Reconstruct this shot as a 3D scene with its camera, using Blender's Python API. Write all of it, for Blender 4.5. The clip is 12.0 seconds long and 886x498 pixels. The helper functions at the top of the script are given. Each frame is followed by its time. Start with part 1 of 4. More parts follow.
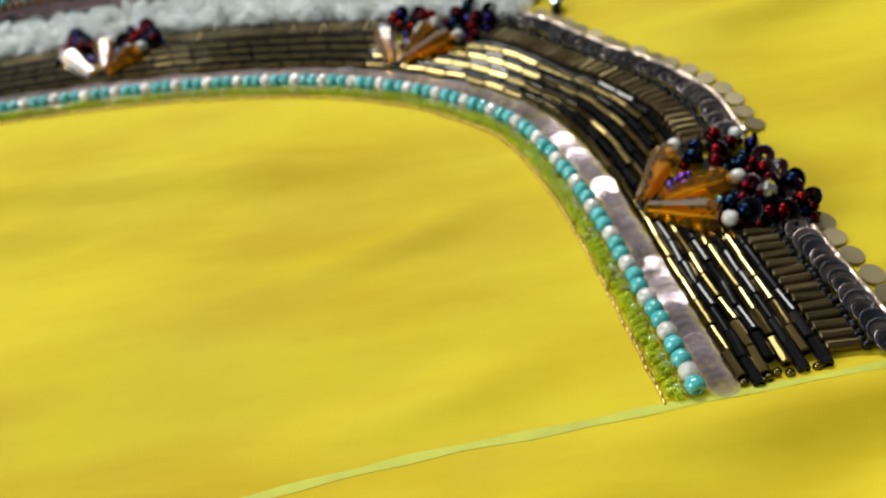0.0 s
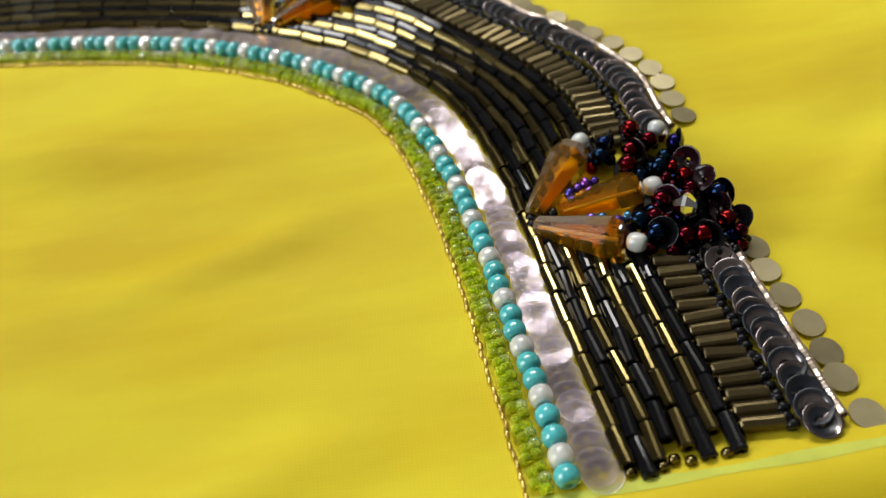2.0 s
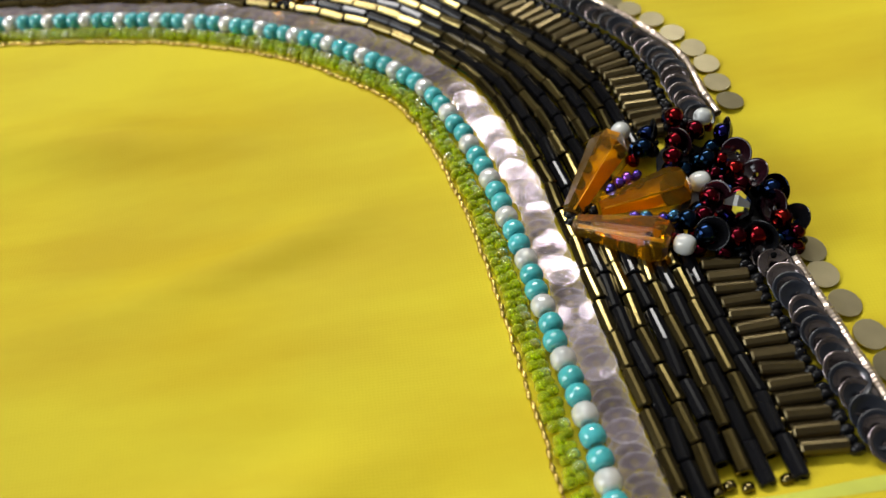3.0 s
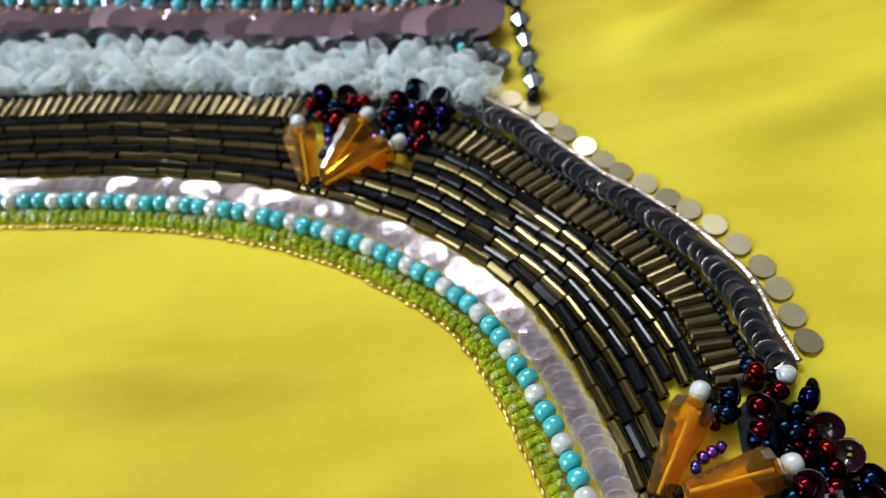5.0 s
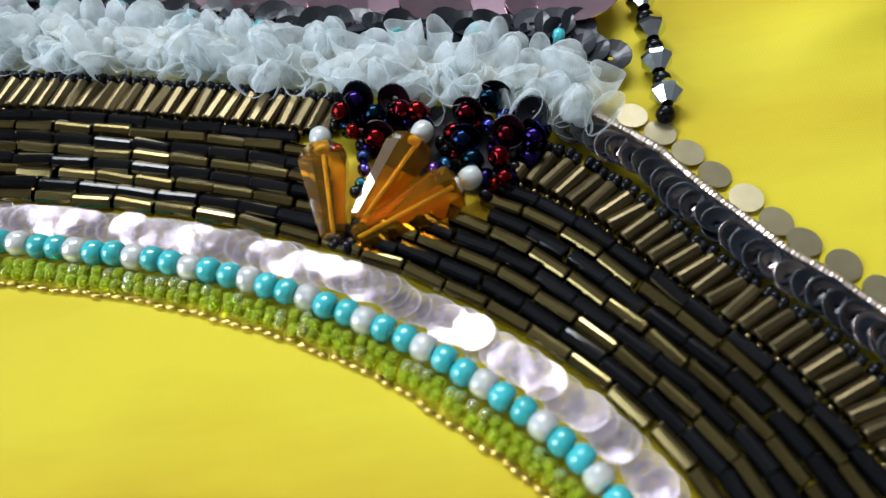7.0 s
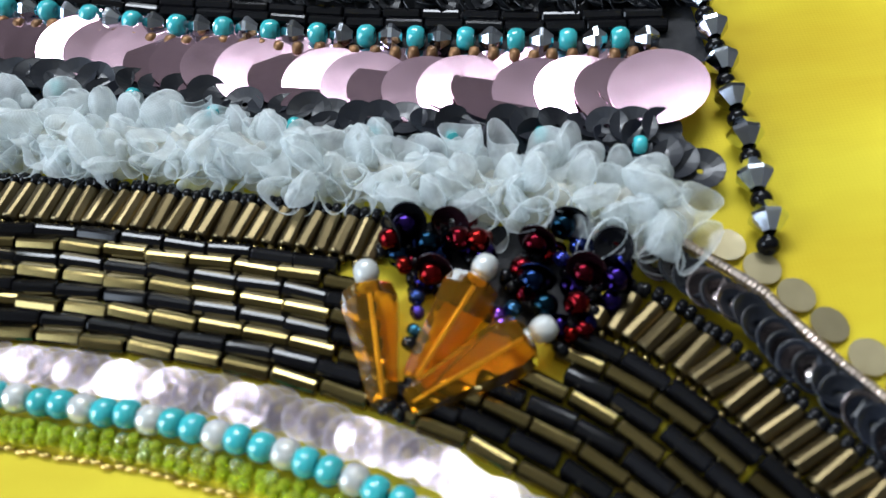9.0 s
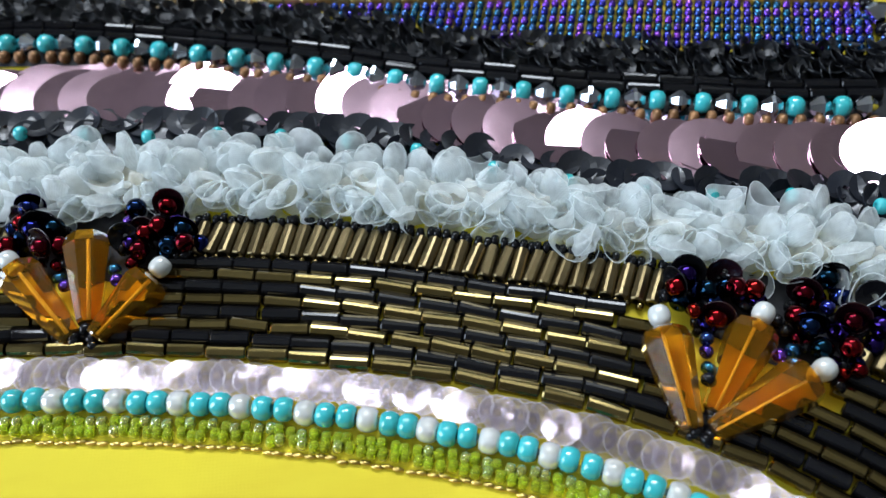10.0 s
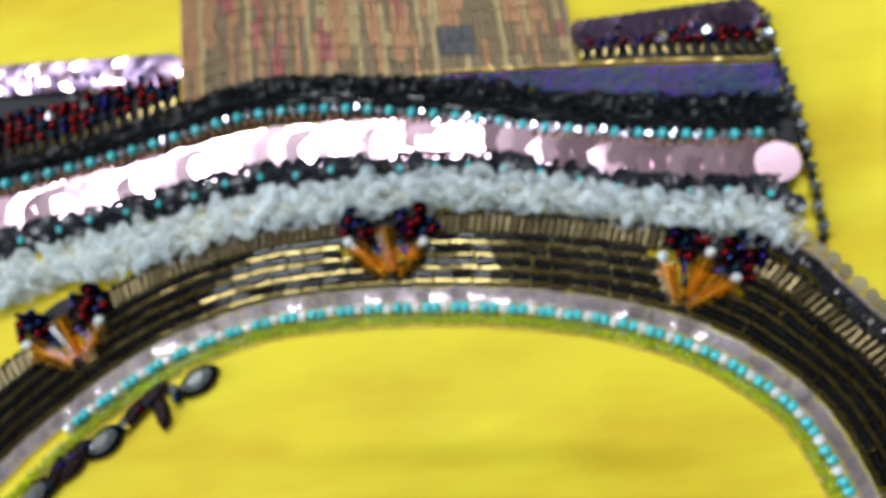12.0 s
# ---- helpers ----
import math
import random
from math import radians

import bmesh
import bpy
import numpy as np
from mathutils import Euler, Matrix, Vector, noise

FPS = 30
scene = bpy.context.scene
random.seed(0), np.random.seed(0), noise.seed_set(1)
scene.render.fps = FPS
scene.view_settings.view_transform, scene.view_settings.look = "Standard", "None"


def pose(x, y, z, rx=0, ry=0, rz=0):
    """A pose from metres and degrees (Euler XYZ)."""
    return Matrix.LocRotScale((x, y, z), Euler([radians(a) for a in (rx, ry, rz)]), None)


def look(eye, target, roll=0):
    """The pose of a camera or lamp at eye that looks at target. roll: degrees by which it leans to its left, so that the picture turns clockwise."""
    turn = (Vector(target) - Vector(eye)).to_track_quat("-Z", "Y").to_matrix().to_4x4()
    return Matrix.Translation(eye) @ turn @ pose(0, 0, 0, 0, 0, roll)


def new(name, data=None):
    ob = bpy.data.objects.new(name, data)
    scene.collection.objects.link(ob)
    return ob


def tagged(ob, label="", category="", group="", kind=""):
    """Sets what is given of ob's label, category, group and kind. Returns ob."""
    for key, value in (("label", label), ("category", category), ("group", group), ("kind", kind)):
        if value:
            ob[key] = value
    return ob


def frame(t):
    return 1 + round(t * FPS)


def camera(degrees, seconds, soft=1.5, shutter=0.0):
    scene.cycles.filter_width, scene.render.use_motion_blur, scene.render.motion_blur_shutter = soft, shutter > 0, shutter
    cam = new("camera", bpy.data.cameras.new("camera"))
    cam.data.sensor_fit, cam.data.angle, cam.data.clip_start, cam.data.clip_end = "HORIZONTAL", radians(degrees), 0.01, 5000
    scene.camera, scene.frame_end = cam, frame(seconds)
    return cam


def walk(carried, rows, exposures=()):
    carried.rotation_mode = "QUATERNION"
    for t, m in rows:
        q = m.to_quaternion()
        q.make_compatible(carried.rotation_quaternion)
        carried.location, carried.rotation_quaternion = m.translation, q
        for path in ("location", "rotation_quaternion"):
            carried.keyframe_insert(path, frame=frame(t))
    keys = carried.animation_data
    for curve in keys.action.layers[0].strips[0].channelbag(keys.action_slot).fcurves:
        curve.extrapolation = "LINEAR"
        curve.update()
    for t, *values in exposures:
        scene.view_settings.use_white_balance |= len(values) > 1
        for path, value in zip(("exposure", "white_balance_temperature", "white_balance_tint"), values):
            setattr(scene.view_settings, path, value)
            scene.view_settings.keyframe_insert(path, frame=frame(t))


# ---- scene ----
CM = 0.01  # the plan is in centimetres
cam = camera(56.0, 12.0)
# seconds, eye and target in centimetres, roll in degrees
PATH = [
    (0, (1.921, -13.537, 8.036), (1.756, -6.219, 1.223), -10.49),
    (0.5, (2.912, -13.116, 5.522), (2.956, -5.278, -0.687), -8.42),
    (1, (3.532, -11.97, 5.257), (3.639, -4.286, -1.143), -8.41),
    (1.5, (3.672, -11.509, 5.529), (3.846, -4.204, -1.298), -8.10),
    (2, (3.595, -11.39, 6.816), (3.538, -4.525, -0.456), -8.97),
    (2.5, (3.475, -11.106, 6.607), (3.21, -4.451, -0.852), -10.24),
    (4.5, (3.07, -8.542, 8.12), (3.129, -2.454, 0.186), -8.92),
    (5, (2.786, -7.574, 8.371), (2.934, -1.524, 0.41), -8.15),
    (5.5, (3.115, -6.394, 8.165), (3.098, -0.523, 0.07), -9.12),
    (6, (3.15, -5.316, 7.439), (3.212, 0.34, -0.807), -8.39),
    (6.5, (2.325, -4.642, 6.3), (2.383, 0.948, -1.992), -6.44),
    (8.5, (2.191, -3.153, 6.204), (2.127, 2.407, -2.107), -6.94),
    (9, (1.965, -2.399, 6.14), (1.845, 2.985, -2.286), -7.17),
    (9.5, (0.859, -1.988, 6.286), (0.73, 3.605, -2.002), -6.30),
    (10, (-0.705, -2.397, 7.492), (-0.803, 2.954, -0.955), -5.94),
    (10.5, (-1.15, -2.621, 8.308), (-1.15, 2.559, -0.245), -5.19),
    (11, (-1.113, -3.426, 10.77), (-1.264, 1.118, 1.863), -7.63),
    (11.5, (-1.76, -3.576, 15.354), (-2.057, -0.184, 5.952), -11.23),
    (12, (-2.377, -3.608, 17.27), (-2.903, -0.46, 7.793), -17.14),
]
walk(cam, [(t, look(Vector(eye) * CM, Vector(target) * CM, roll)) for t, eye, target, roll in PATH],
     [(0.0, -0.12, 7150, 15), (2.7, -0.15, 7150, 15), (4.5, -0.05, 6500, 13), (5.5, 0.0, 6130, 13), (8.5, 0.08, 6100, 13), (10.5, 0.1, 6000, 12), (12.0, 0.06, 6250, 13)])

# the phone's lens has a shallow depth of field, focused a hand's width away
cam.data.dof.use_dof = True
cam.data.dof.focus_distance = 0.085
cam.data.dof.aperture_fstop = 28.0

# ---- light ----
world = bpy.data.worlds.new("room_air")
scene.world = world
world.use_nodes = True
world.node_tree.nodes["Background"].inputs[0].default_value = (0.75, 0.85, 1.0, 1)
world.node_tree.nodes["Background"].inputs[1].default_value = 0.1


def area_lamp(name, eye, target, sx, sy, watts, colour):
    lamp = bpy.data.lights.new(name, "AREA")
    lamp.shape, lamp.size, lamp.size_y, lamp.energy, lamp.color = "RECTANGLE", sx, sy, watts, colour
    ob = new(name, lamp)
    ob.matrix_world = look(eye, target)
    return ob


area_lamp("tube_light", (-0.15, 1.05, 1.45), (-0.15, 0, 0), 1.3, 0.22, 27.0, (0.93, 0.985, 1.0))
# fill lamp added above the tube, aimed up to brighten the ceiling for reflections
area_lamp("ceiling_fill_light", (-0.15, 1.05, 1.5), (-0.15, 1.06, 2.5), 1.3, 0.1, 10.0, (0.93, 0.985, 1.0))
area_lamp("window_light", (-1.5, -0.25, 0.75), (0, 0, 0), 0.9, 1.1, 27.0, (0.78, 0.90, 1.0))
scene.view_settings.exposure = 0.0


# ---- materials ----
def mat(name, colour, rough=0.4, metal=0.0, trans=0.0, alpha=1.0, coat=0.0, var=0.12, hue=0.0, grain=(6.0, 0.12), bump=(0.0, 0.0), ior=1.5, film=0.0, sheen=0.0):
    """A surface with variation from piece to piece, mottling and fine relief; grain and bump sizes are per centimetre."""
    m = bpy.data.materials.new(name)
    m.use_nodes = True
    nt = m.node_tree
    nodes, links = nt.nodes, nt.links
    b = nodes["Principled BSDF"]
    info = nodes.new("ShaderNodeObjectInfo")
    coord = nodes.new("ShaderNodeTexCoord")
    tex = nodes.new("ShaderNodeTexNoise")
    tex.inputs["Scale"].default_value = grain[0] * 100
    tex.inputs["Detail"].default_value = 4.0
    links.new(coord.outputs["Object"], tex.inputs["Vector"])
    # value from the piece's own random number and from the mottling
    a = nodes.new("ShaderNodeMath")
    a.operation = "MULTIPLY_ADD"
    a.inputs[1].default_value, a.inputs[2].default_value = 2 * var, 1 - var
    links.new(info.outputs["Random"], a.inputs[0])
    g = nodes.new("ShaderNodeMath")
    g.operation = "MULTIPLY_ADD"
    g.inputs[1].default_value, g.inputs[2].default_value = 2 * grain[1], 1 - grain[1]
    links.new(tex.outputs["Fac"], g.inputs[0])
    mul = nodes.new("ShaderNodeMath")
    mul.operation = "MULTIPLY"
    links.new(a.outputs[0], mul.inputs[0])
    links.new(g.outputs[0], mul.inputs[1])
    h = nodes.new("ShaderNodeMath")
    h.operation = "MULTIPLY_ADD"
    h.inputs[1].default_value, h.inputs[2].default_value = hue, 0.5 - hue / 2
    links.new(info.outputs["Random"], h.inputs[0])
    hsv = nodes.new("ShaderNodeHueSaturation")
    hsv.inputs["Color"].default_value = (*colour, 1)
    links.new(h.outputs[0], hsv.inputs["Hue"])
    links.new(mul.outputs[0], hsv.inputs["Value"])
    links.new(hsv.outputs["Color"], b.inputs["Base Color"])
    r = nodes.new("ShaderNodeMath")
    r.operation = "MULTIPLY_ADD"
    r.inputs[1].default_value, r.inputs[2].default_value = rough * 0.5, rough * 0.75
    links.new(tex.outputs["Fac"], r.inputs[0])
    links.new(r.outputs[0], b.inputs["Roughness"])
    b.inputs["Metallic"].default_value = metal
    b.inputs["Transmission Weight"].default_value = trans
    b.inputs["Alpha"].default_value = alpha
    b.inputs["Coat Weight"].default_value = coat
    b.inputs["Coat Roughness"].default_value = 0.05
    b.inputs["IOR"].default_value = ior
    b.inputs["Thin Film Thickness"].default_value = film
    b.inputs["Sheen Weight"].default_value = sheen
    if bump[0]:
        t2 = nodes.new("ShaderNodeTexNoise")
        t2.inputs["Scale"].default_value = bump[0] * 100
        links.new(coord.outputs["Object"], t2.inputs["Vector"])
        bp = nodes.new("ShaderNodeBump")
        bp.inputs["Strength"].default_value = bump[1]
        bp.inputs["Distance"].default_value = 0.01 / bump[0] * 0.3
        links.new(t2.outputs["Fac"], bp.inputs["Height"])
        links.new(bp.outputs["Normal"], b.inputs["Normal"])
    return m


def cloth_material():
    """Yellow satin-weave cotton: woven threads, faint slubs and the orange shade of creases painted in as streaks."""
    m = mat("yellow_cotton", (0.80, 0.60, 0.018), 0.7, var=0.0, grain=(0.35, 0.10), ior=1.3)
    nodes, links = m.node_tree.nodes, m.node_tree.links
    b = nodes["Principled BSDF"]
    coord = nodes.new("ShaderNodeTexCoord")
    bumps = []
    for axis, scale in (("X", 2600.0), ("Y", 3100.0)):
        w = nodes.new("ShaderNodeTexWave")
        w.bands_direction = axis
        w.inputs["Scale"].default_value = scale / 6.28 * 2
        w.inputs["Distortion"].default_value = 4.0
        w.inputs["Detail"].default_value = 2.0
        links.new(coord.outputs["Object"], w.inputs["Vector"])
        bumps.append(w)
    add = nodes.new("ShaderNodeMath")
    links.new(bumps[0].outputs["Fac"], add.inputs[0])
    links.new(bumps[1].outputs["Fac"], add.inputs[1])
    bp = nodes.new("ShaderNodeBump")
    bp.inputs["Strength"].default_value = 0.10
    bp.inputs["Distance"].default_value = 0.00006
    links.new(add.outputs[0], bp.inputs["Height"])
    links.new(bp.outputs["Normal"], b.inputs["Normal"])
    # slubs, and darker orange streaks along the weft that paint the creases' shade
    mapping = nodes.new("ShaderNodeMapping")
    mapping.inputs["Scale"].default_value = (0.35, 1.4, 1)
    mapping.inputs["Rotation"].default_value = (0, 0, radians(-14))
    links.new(coord.outputs["Object"], mapping.inputs["Vector"])
    n = nodes.new("ShaderNodeTexNoise")
    n.inputs["Scale"].default_value = 38.0
    n.inputs["Detail"].default_value = 5.0
    n.inputs["Roughness"].default_value = 0.55
    links.new(mapping.outputs["Vector"], n.inputs["Vector"])
    ramp = nodes.new("ShaderNodeValToRGB")
    ramp.color_ramp.elements[0].position, ramp.color_ramp.elements[0].color = 0.34, (0.55, 0.395, 0.013, 1)
    ramp.color_ramp.elements[1].position, ramp.color_ramp.elements[1].color = 0.56, (0.66, 0.54, 0.026, 1)
    links.new(n.outputs["Fac"], ramp.inputs["Fac"])
    hsv = next(k for k in nodes if k.bl_idname == "ShaderNodeHueSaturation")
    links.new(ramp.outputs["Color"], hsv.inputs["Color"])
    return m


def organza_material(name, alpha, tone=(0.96, 1.0, 1.0)):
    """Sheer white nylon organza: a fine open mesh that lets half of the light through."""
    m = bpy.data.materials.new(name)
    m.use_nodes = True
    nodes, links = m.node_tree.nodes, m.node_tree.links
    out = nodes["Material Output"]
    b = nodes["Principled BSDF"]
    b.inputs["Base Color"].default_value = (*tone, 1)
    b.inputs["Roughness"].default_value = 0.14
    tr = nodes.new("ShaderNodeBsdfTranslucent")
    tr.inputs["Color"].default_value = (*tone, 1)
    mix = nodes.new("ShaderNodeMixShader")
    mix.inputs[0].default_value = 0.56
    links.new(b.outputs[0], mix.inputs[1])
    links.new(tr.outputs[0], mix.inputs[2])
    clear = nodes.new("ShaderNodeBsdfTransparent")
    coord = nodes.new("ShaderNodeTexCoord")
    tex = nodes.new("ShaderNodeTexNoise")
    tex.inputs["Scale"].default_value = 700.0
    links.new(coord.outputs["Object"], tex.inputs["Vector"])
    f = nodes.new("ShaderNodeMath")
    f.operation = "MULTIPLY_ADD"
    f.inputs[1].default_value, f.inputs[2].default_value = 0.4, alpha - 0.34
    links.new(tex.outputs["Fac"], f.inputs[0])
    # crossing threads of the open weave, with glittering filaments
    threads = f
    for axis in ("Y", "Z"):
        w = nodes.new("ShaderNodeTexWave")
        w.bands_direction = axis
        w.inputs["Scale"].default_value = 1500.0
        w.inputs["Distortion"].default_value = 1.5
        links.new(coord.outputs["Object"], w.inputs["Vector"])
        step = nodes.new("ShaderNodeMath")
        step.operation = "MULTIPLY_ADD"
        step.inputs[1].default_value = 0.06
        links.new(w.outputs["Fac"], step.inputs[0])
        links.new(threads.outputs[0], step.inputs[2])
        threads = step
    glitter = nodes.new("ShaderNodeTexNoise")
    glitter.inputs["Scale"].default_value = 5200.0
    links.new(coord.outputs["Object"], glitter.inputs["Vector"])
    bp = nodes.new("ShaderNodeBump")
    bp.inputs["Strength"].default_value = 0.55
    bp.inputs["Distance"].default_value = 0.0002
    links.new(glitter.outputs["Fac"], bp.inputs["Height"])
    links.new(bp.outputs["Normal"], b.inputs["Normal"])
    last = nodes.new("ShaderNodeMixShader")
    links.new(threads.outputs[0], last.inputs[0])
    links.new(clear.outputs[0], last.inputs[1])
    links.new(mix.outputs[0], last.inputs[2])
    links.new(last.outputs[0], out.inputs["Surface"])
    return m


YELLOW = cloth_material()
PEN = mat("green_pen", (0.50, 0.53, 0.07), 0.7, var=0.0, grain=(3.0, 0.25))
TEAL = mat("teal_lustre", (0.05, 0.44, 0.46), 0.13, coat=0.9, var=0.12, hue=0.01)
PEARL = mat("white_pearl", (0.55, 0.57, 0.55), 0.22, coat=1.0, var=0.06)
CEYLON = mat("white_ceylon", (0.86, 0.87, 0.84), 0.16, trans=0.5, coat=0.7, var=0.06)
GREEN = mat("lime_glass", (0.70, 0.82, 0.05), 0.06, trans=0.78, coat=0.1, var=0.12, hue=0.01, ior=1.13)
LUSTRE = mat("clear_lustre_glass", (0.78, 0.85, 0.22), 0.05, trans=0.82, coat=0.9, var=0.12, hue=0.05, ior=1.28)
CLEAR_SEQUIN = mat("clear_pink_film", (0.43, 0.35, 0.40), 0.10, metal=0.35, alpha=0.19, coat=0.2, var=0.4, ior=1.6)
CLEAR_RIM = mat("clear_film_rim", (0.72, 0.66, 0.70), 0.18, metal=0.2, alpha=0.3, coat=0.4, var=0.3)
BRONZE = mat("bronze_glass", (0.155, 0.118, 0.046), 0.15, metal=1.0, var=0.2, grain=(9.0, 0.2))
ROSE_BRONZE = mat("light_bronze_glass", (0.13, 0.10, 0.05), 0.34, metal=1.0, var=0.2, grain=(9.0, 0.2))
BLACK = mat("black_glass", (0.005, 0.005, 0.006), 0.07, coat=0.0, var=0.3, ior=1.31)
GOLD = mat("champagne_gold_foil", (0.44, 0.375, 0.22), 0.3, metal=0.65, var=0.25)
GOLD_THREAD = mat("gold_thread", (0.66, 0.47, 0.15), 0.32, metal=1.0, var=0.2)
SILVER_WIRE = mat("rose_silver_wire", (0.70, 0.58, 0.50), 0.3, metal=0.9, var=0.0, grain=(12.0, 0.2))
GUNMETAL = mat("gunmetal_film", (0.17, 0.14, 0.14), 0.15, metal=0.9, var=0.5, coat=0.6)
BLACK_SEQUIN = mat("black_film", (0.010, 0.012, 0.018), 0.34, coat=0.1, var=0.4)
PINK = mat("pink_foil", (0.70, 0.48, 0.58), 0.115, metal=1.0, var=0.18, grain=(5.0, 0.12))
AMBER = mat("amber_crystal", (0.84, 0.39, 0.018), 0.04, trans=0.93, coat=0.0, var=0.04, ior=1.2, grain=(3.0, 0.04))
# cream colour of the painted reflection inside the amber drops
CORE = mat("cream_bore_glint", (0.78, 0.66, 0.42), 0.4, var=0.05)
RED = mat("garnet_glass", (0.105, 0.003, 0.007), 0.11, metal=1.0, coat=0.05, var=0.6, hue=0.02)
RED_BUGLE = mat("red_bugle_glass", (0.17, 0.03, 0.02), 0.4, metal=0.3, var=0.3)
NAVY = mat("navy_lustre", (0.005, 0.014, 0.055), 0.11, metal=1.0, coat=0.06, var=0.5, hue=0.12)
PURPLE = mat("violet_iris", (0.035, 0.06, 0.29), 0.15, metal=0.9, coat=0.3, var=0.4, hue=0.18)
DULL_BRONZE = mat("dull_bronze_glass", (0.14, 0.095, 0.042), 0.5, metal=0.3, var=0.2, grain=(4.0, 0.25))
TAN_GLASS = mat("tan_gold_glass", (0.30, 0.215, 0.09), 0.5, metal=0.3, var=0.2)
MATT_BLACK = mat("black_cup_film", (0.010, 0.011, 0.014), 0.45, var=0.4)
WINE = mat("wine_film", (0.012, 0.003, 0.005), 0.14, coat=0.1, var=0.35)
HEMATITE = mat("hematite_crystal", (0.62, 0.67, 0.75), 0.1, metal=1.0, var=0.2)
SILVER = mat("silver_foiled_crystal", (0.75, 0.78, 0.82), 0.08, metal=1.0, var=0.1)
COPPER = mat("copper_glass", (0.22, 0.11, 0.045), 0.45, metal=0.5, var=0.25)
LILAC = mat("lilac_foil", (0.20, 0.14, 0.23), 0.3, metal=0.9, var=0.25)
BLACK_NET = mat("black_backing", (0.012, 0.012, 0.014), 0.8, var=0.0, grain=(8.0, 0.3), bump=(10.0, 0.6))
ORGANZA = organza_material("white_organza", 0.61)
ORGANZA_HEM = organza_material("white_organza_hem", 0.78)
# the foot's cream tone paints in the yellow light coming through from the cloth
ORGANZA_FOOT = organza_material("white_organza_layers", 0.92, (1.0, 0.99, 0.93))
# tones of the unseen room, dark walls and pale ceiling, set what the beads reflect
WALL = mat("matt_wall_paint", (0.27, 0.26, 0.25), 0.8, var=0.0, grain=(0.05, 0.06), bump=(0.4, 0.1))
CEILING = mat("white_ceiling_paint", (0.72, 0.72, 0.70), 0.8, var=0.0, grain=(0.05, 0.05), bump=(0.4, 0.1))
FLOOR = mat("floor_stone", (0.30, 0.27, 0.24), 0.5, var=0.0, grain=(0.03, 0.15))
WOOD = mat("table_wood", (0.22, 0.13, 0.07), 0.4, var=0.1, grain=(0.2, 0.3))


# ---- building helpers (plan in centimetres) ----
def mesh_of(name, verts, faces, *mats, smooth=False, slots=None):
    me = bpy.data.meshes.new(name)
    me.from_pydata([(x * CM, y * CM, z * CM) for x, y, z in verts], [], faces)
    for m in mats:
        me.materials.append(m)
    if smooth:
        me.polygons.foreach_set("use_smooth", [True] * len(faces))
    if slots:
        me.polygons.foreach_set("material_index", slots)
    me.update()
    return me


def lathe(profile, segs, axis="x", turn=0.0):
    """Verts and faces of a closed (along, radius) profile turned round an axis."""
    verts, faces, n = [], [], len(profile)
    for i in range(segs):
        a = turn + 2 * math.pi * i / segs
        for u, r in profile:
            p = (u, r * math.cos(a), r * math.sin(a))
            verts.append(p if axis == "x" else (p[1], p[2], u))
    for i in range(segs):
        j = (i + 1) % segs
        for k in range(n):
            q = (k + 1) % n
            faces.append((i * n + k, i * n + q, j * n + q, j * n + k))
    return verts, faces


def bead_mesh(name, radius, length, hole, m, segs=14, rings=7):
    prof = []
    for k in range(rings):
        th = math.pi * (k / (rings - 1) - 0.5)
        prof.append((length / 2 * math.sin(th), hole + (radius - hole) * max(0.0, math.cos(th)) ** 0.65))
    v, f = lathe(prof, segs)
    return mesh_of(name, v, f, m, smooth=True)


def tube_mesh(name, radius, length, hole, m, sides=6):
    """A six-sided tube with narrow cut edges between its broad faces."""
    e, h = 0.015, length / 2
    prof = [(-h, hole), (-h, radius * 0.86), (-h + e, radius), (h - e, radius), (h, radius * 0.86), (h, hole)]
    v, f, n = [], [], len(prof)
    angles = [2 * math.pi * i / sides + d for i in range(sides) for d in (-0.19, 0.19)]
    for a in angles:
        v += [(u, r * math.cos(a), r * math.sin(a)) for u, r in prof]
    for i in range(len(angles)):
        j = (i + 1) % len(angles)
        f += [(i * n + k, i * n + (k + 1) % n, j * n + (k + 1) % n, j * n + k) for k in range(n)]
    return mesh_of(name, v, f, m)


def sequin_mesh(name, radius, cup, hole, m, segs=22, bowl=False, th=0.012, rim=None, smooth=False, thin_rim=False):
    """A flat sequin, or a bowl with a flat heart and a sloping facetted rim."""
    inner = [(0.0, hole), (0.0, radius * 0.42), (cup * 0.55, radius * 0.75), (cup * 0.9, radius * (0.93 if thin_rim else 0.9)), (cup, radius)] if bowl else [(0.0, hole), (cup * 0.25, radius * 0.45), (cup * 0.9, radius * 0.94), (cup, radius)]
    prof = inner + [(u - th, r) for u, r in reversed(inner)]
    v, f = lathe(prof, segs, axis="z")
    if rim is None:
        return mesh_of(name, v, f, m)
    n = len(inner)
    return mesh_of(name, v, f, m, rim, smooth=smooth, slots=[1 if k in ((n - 2, n - 1, n) if thin_rim else (n - 3, n - 2, n - 1, n, n + 1)) else 0 for _ in range(segs) for k in range(len(prof))])


def bicone_mesh(name, radius, length, m, sides=8):
    h = length / 2
    prof = [(-h, 0.03), (-h, radius * 0.42), (-0.02, radius), (0.02, radius), (h, radius * 0.42), (h, 0.03)]
    v, f = lathe(prof, sides)
    return mesh_of(name, v, f, m)


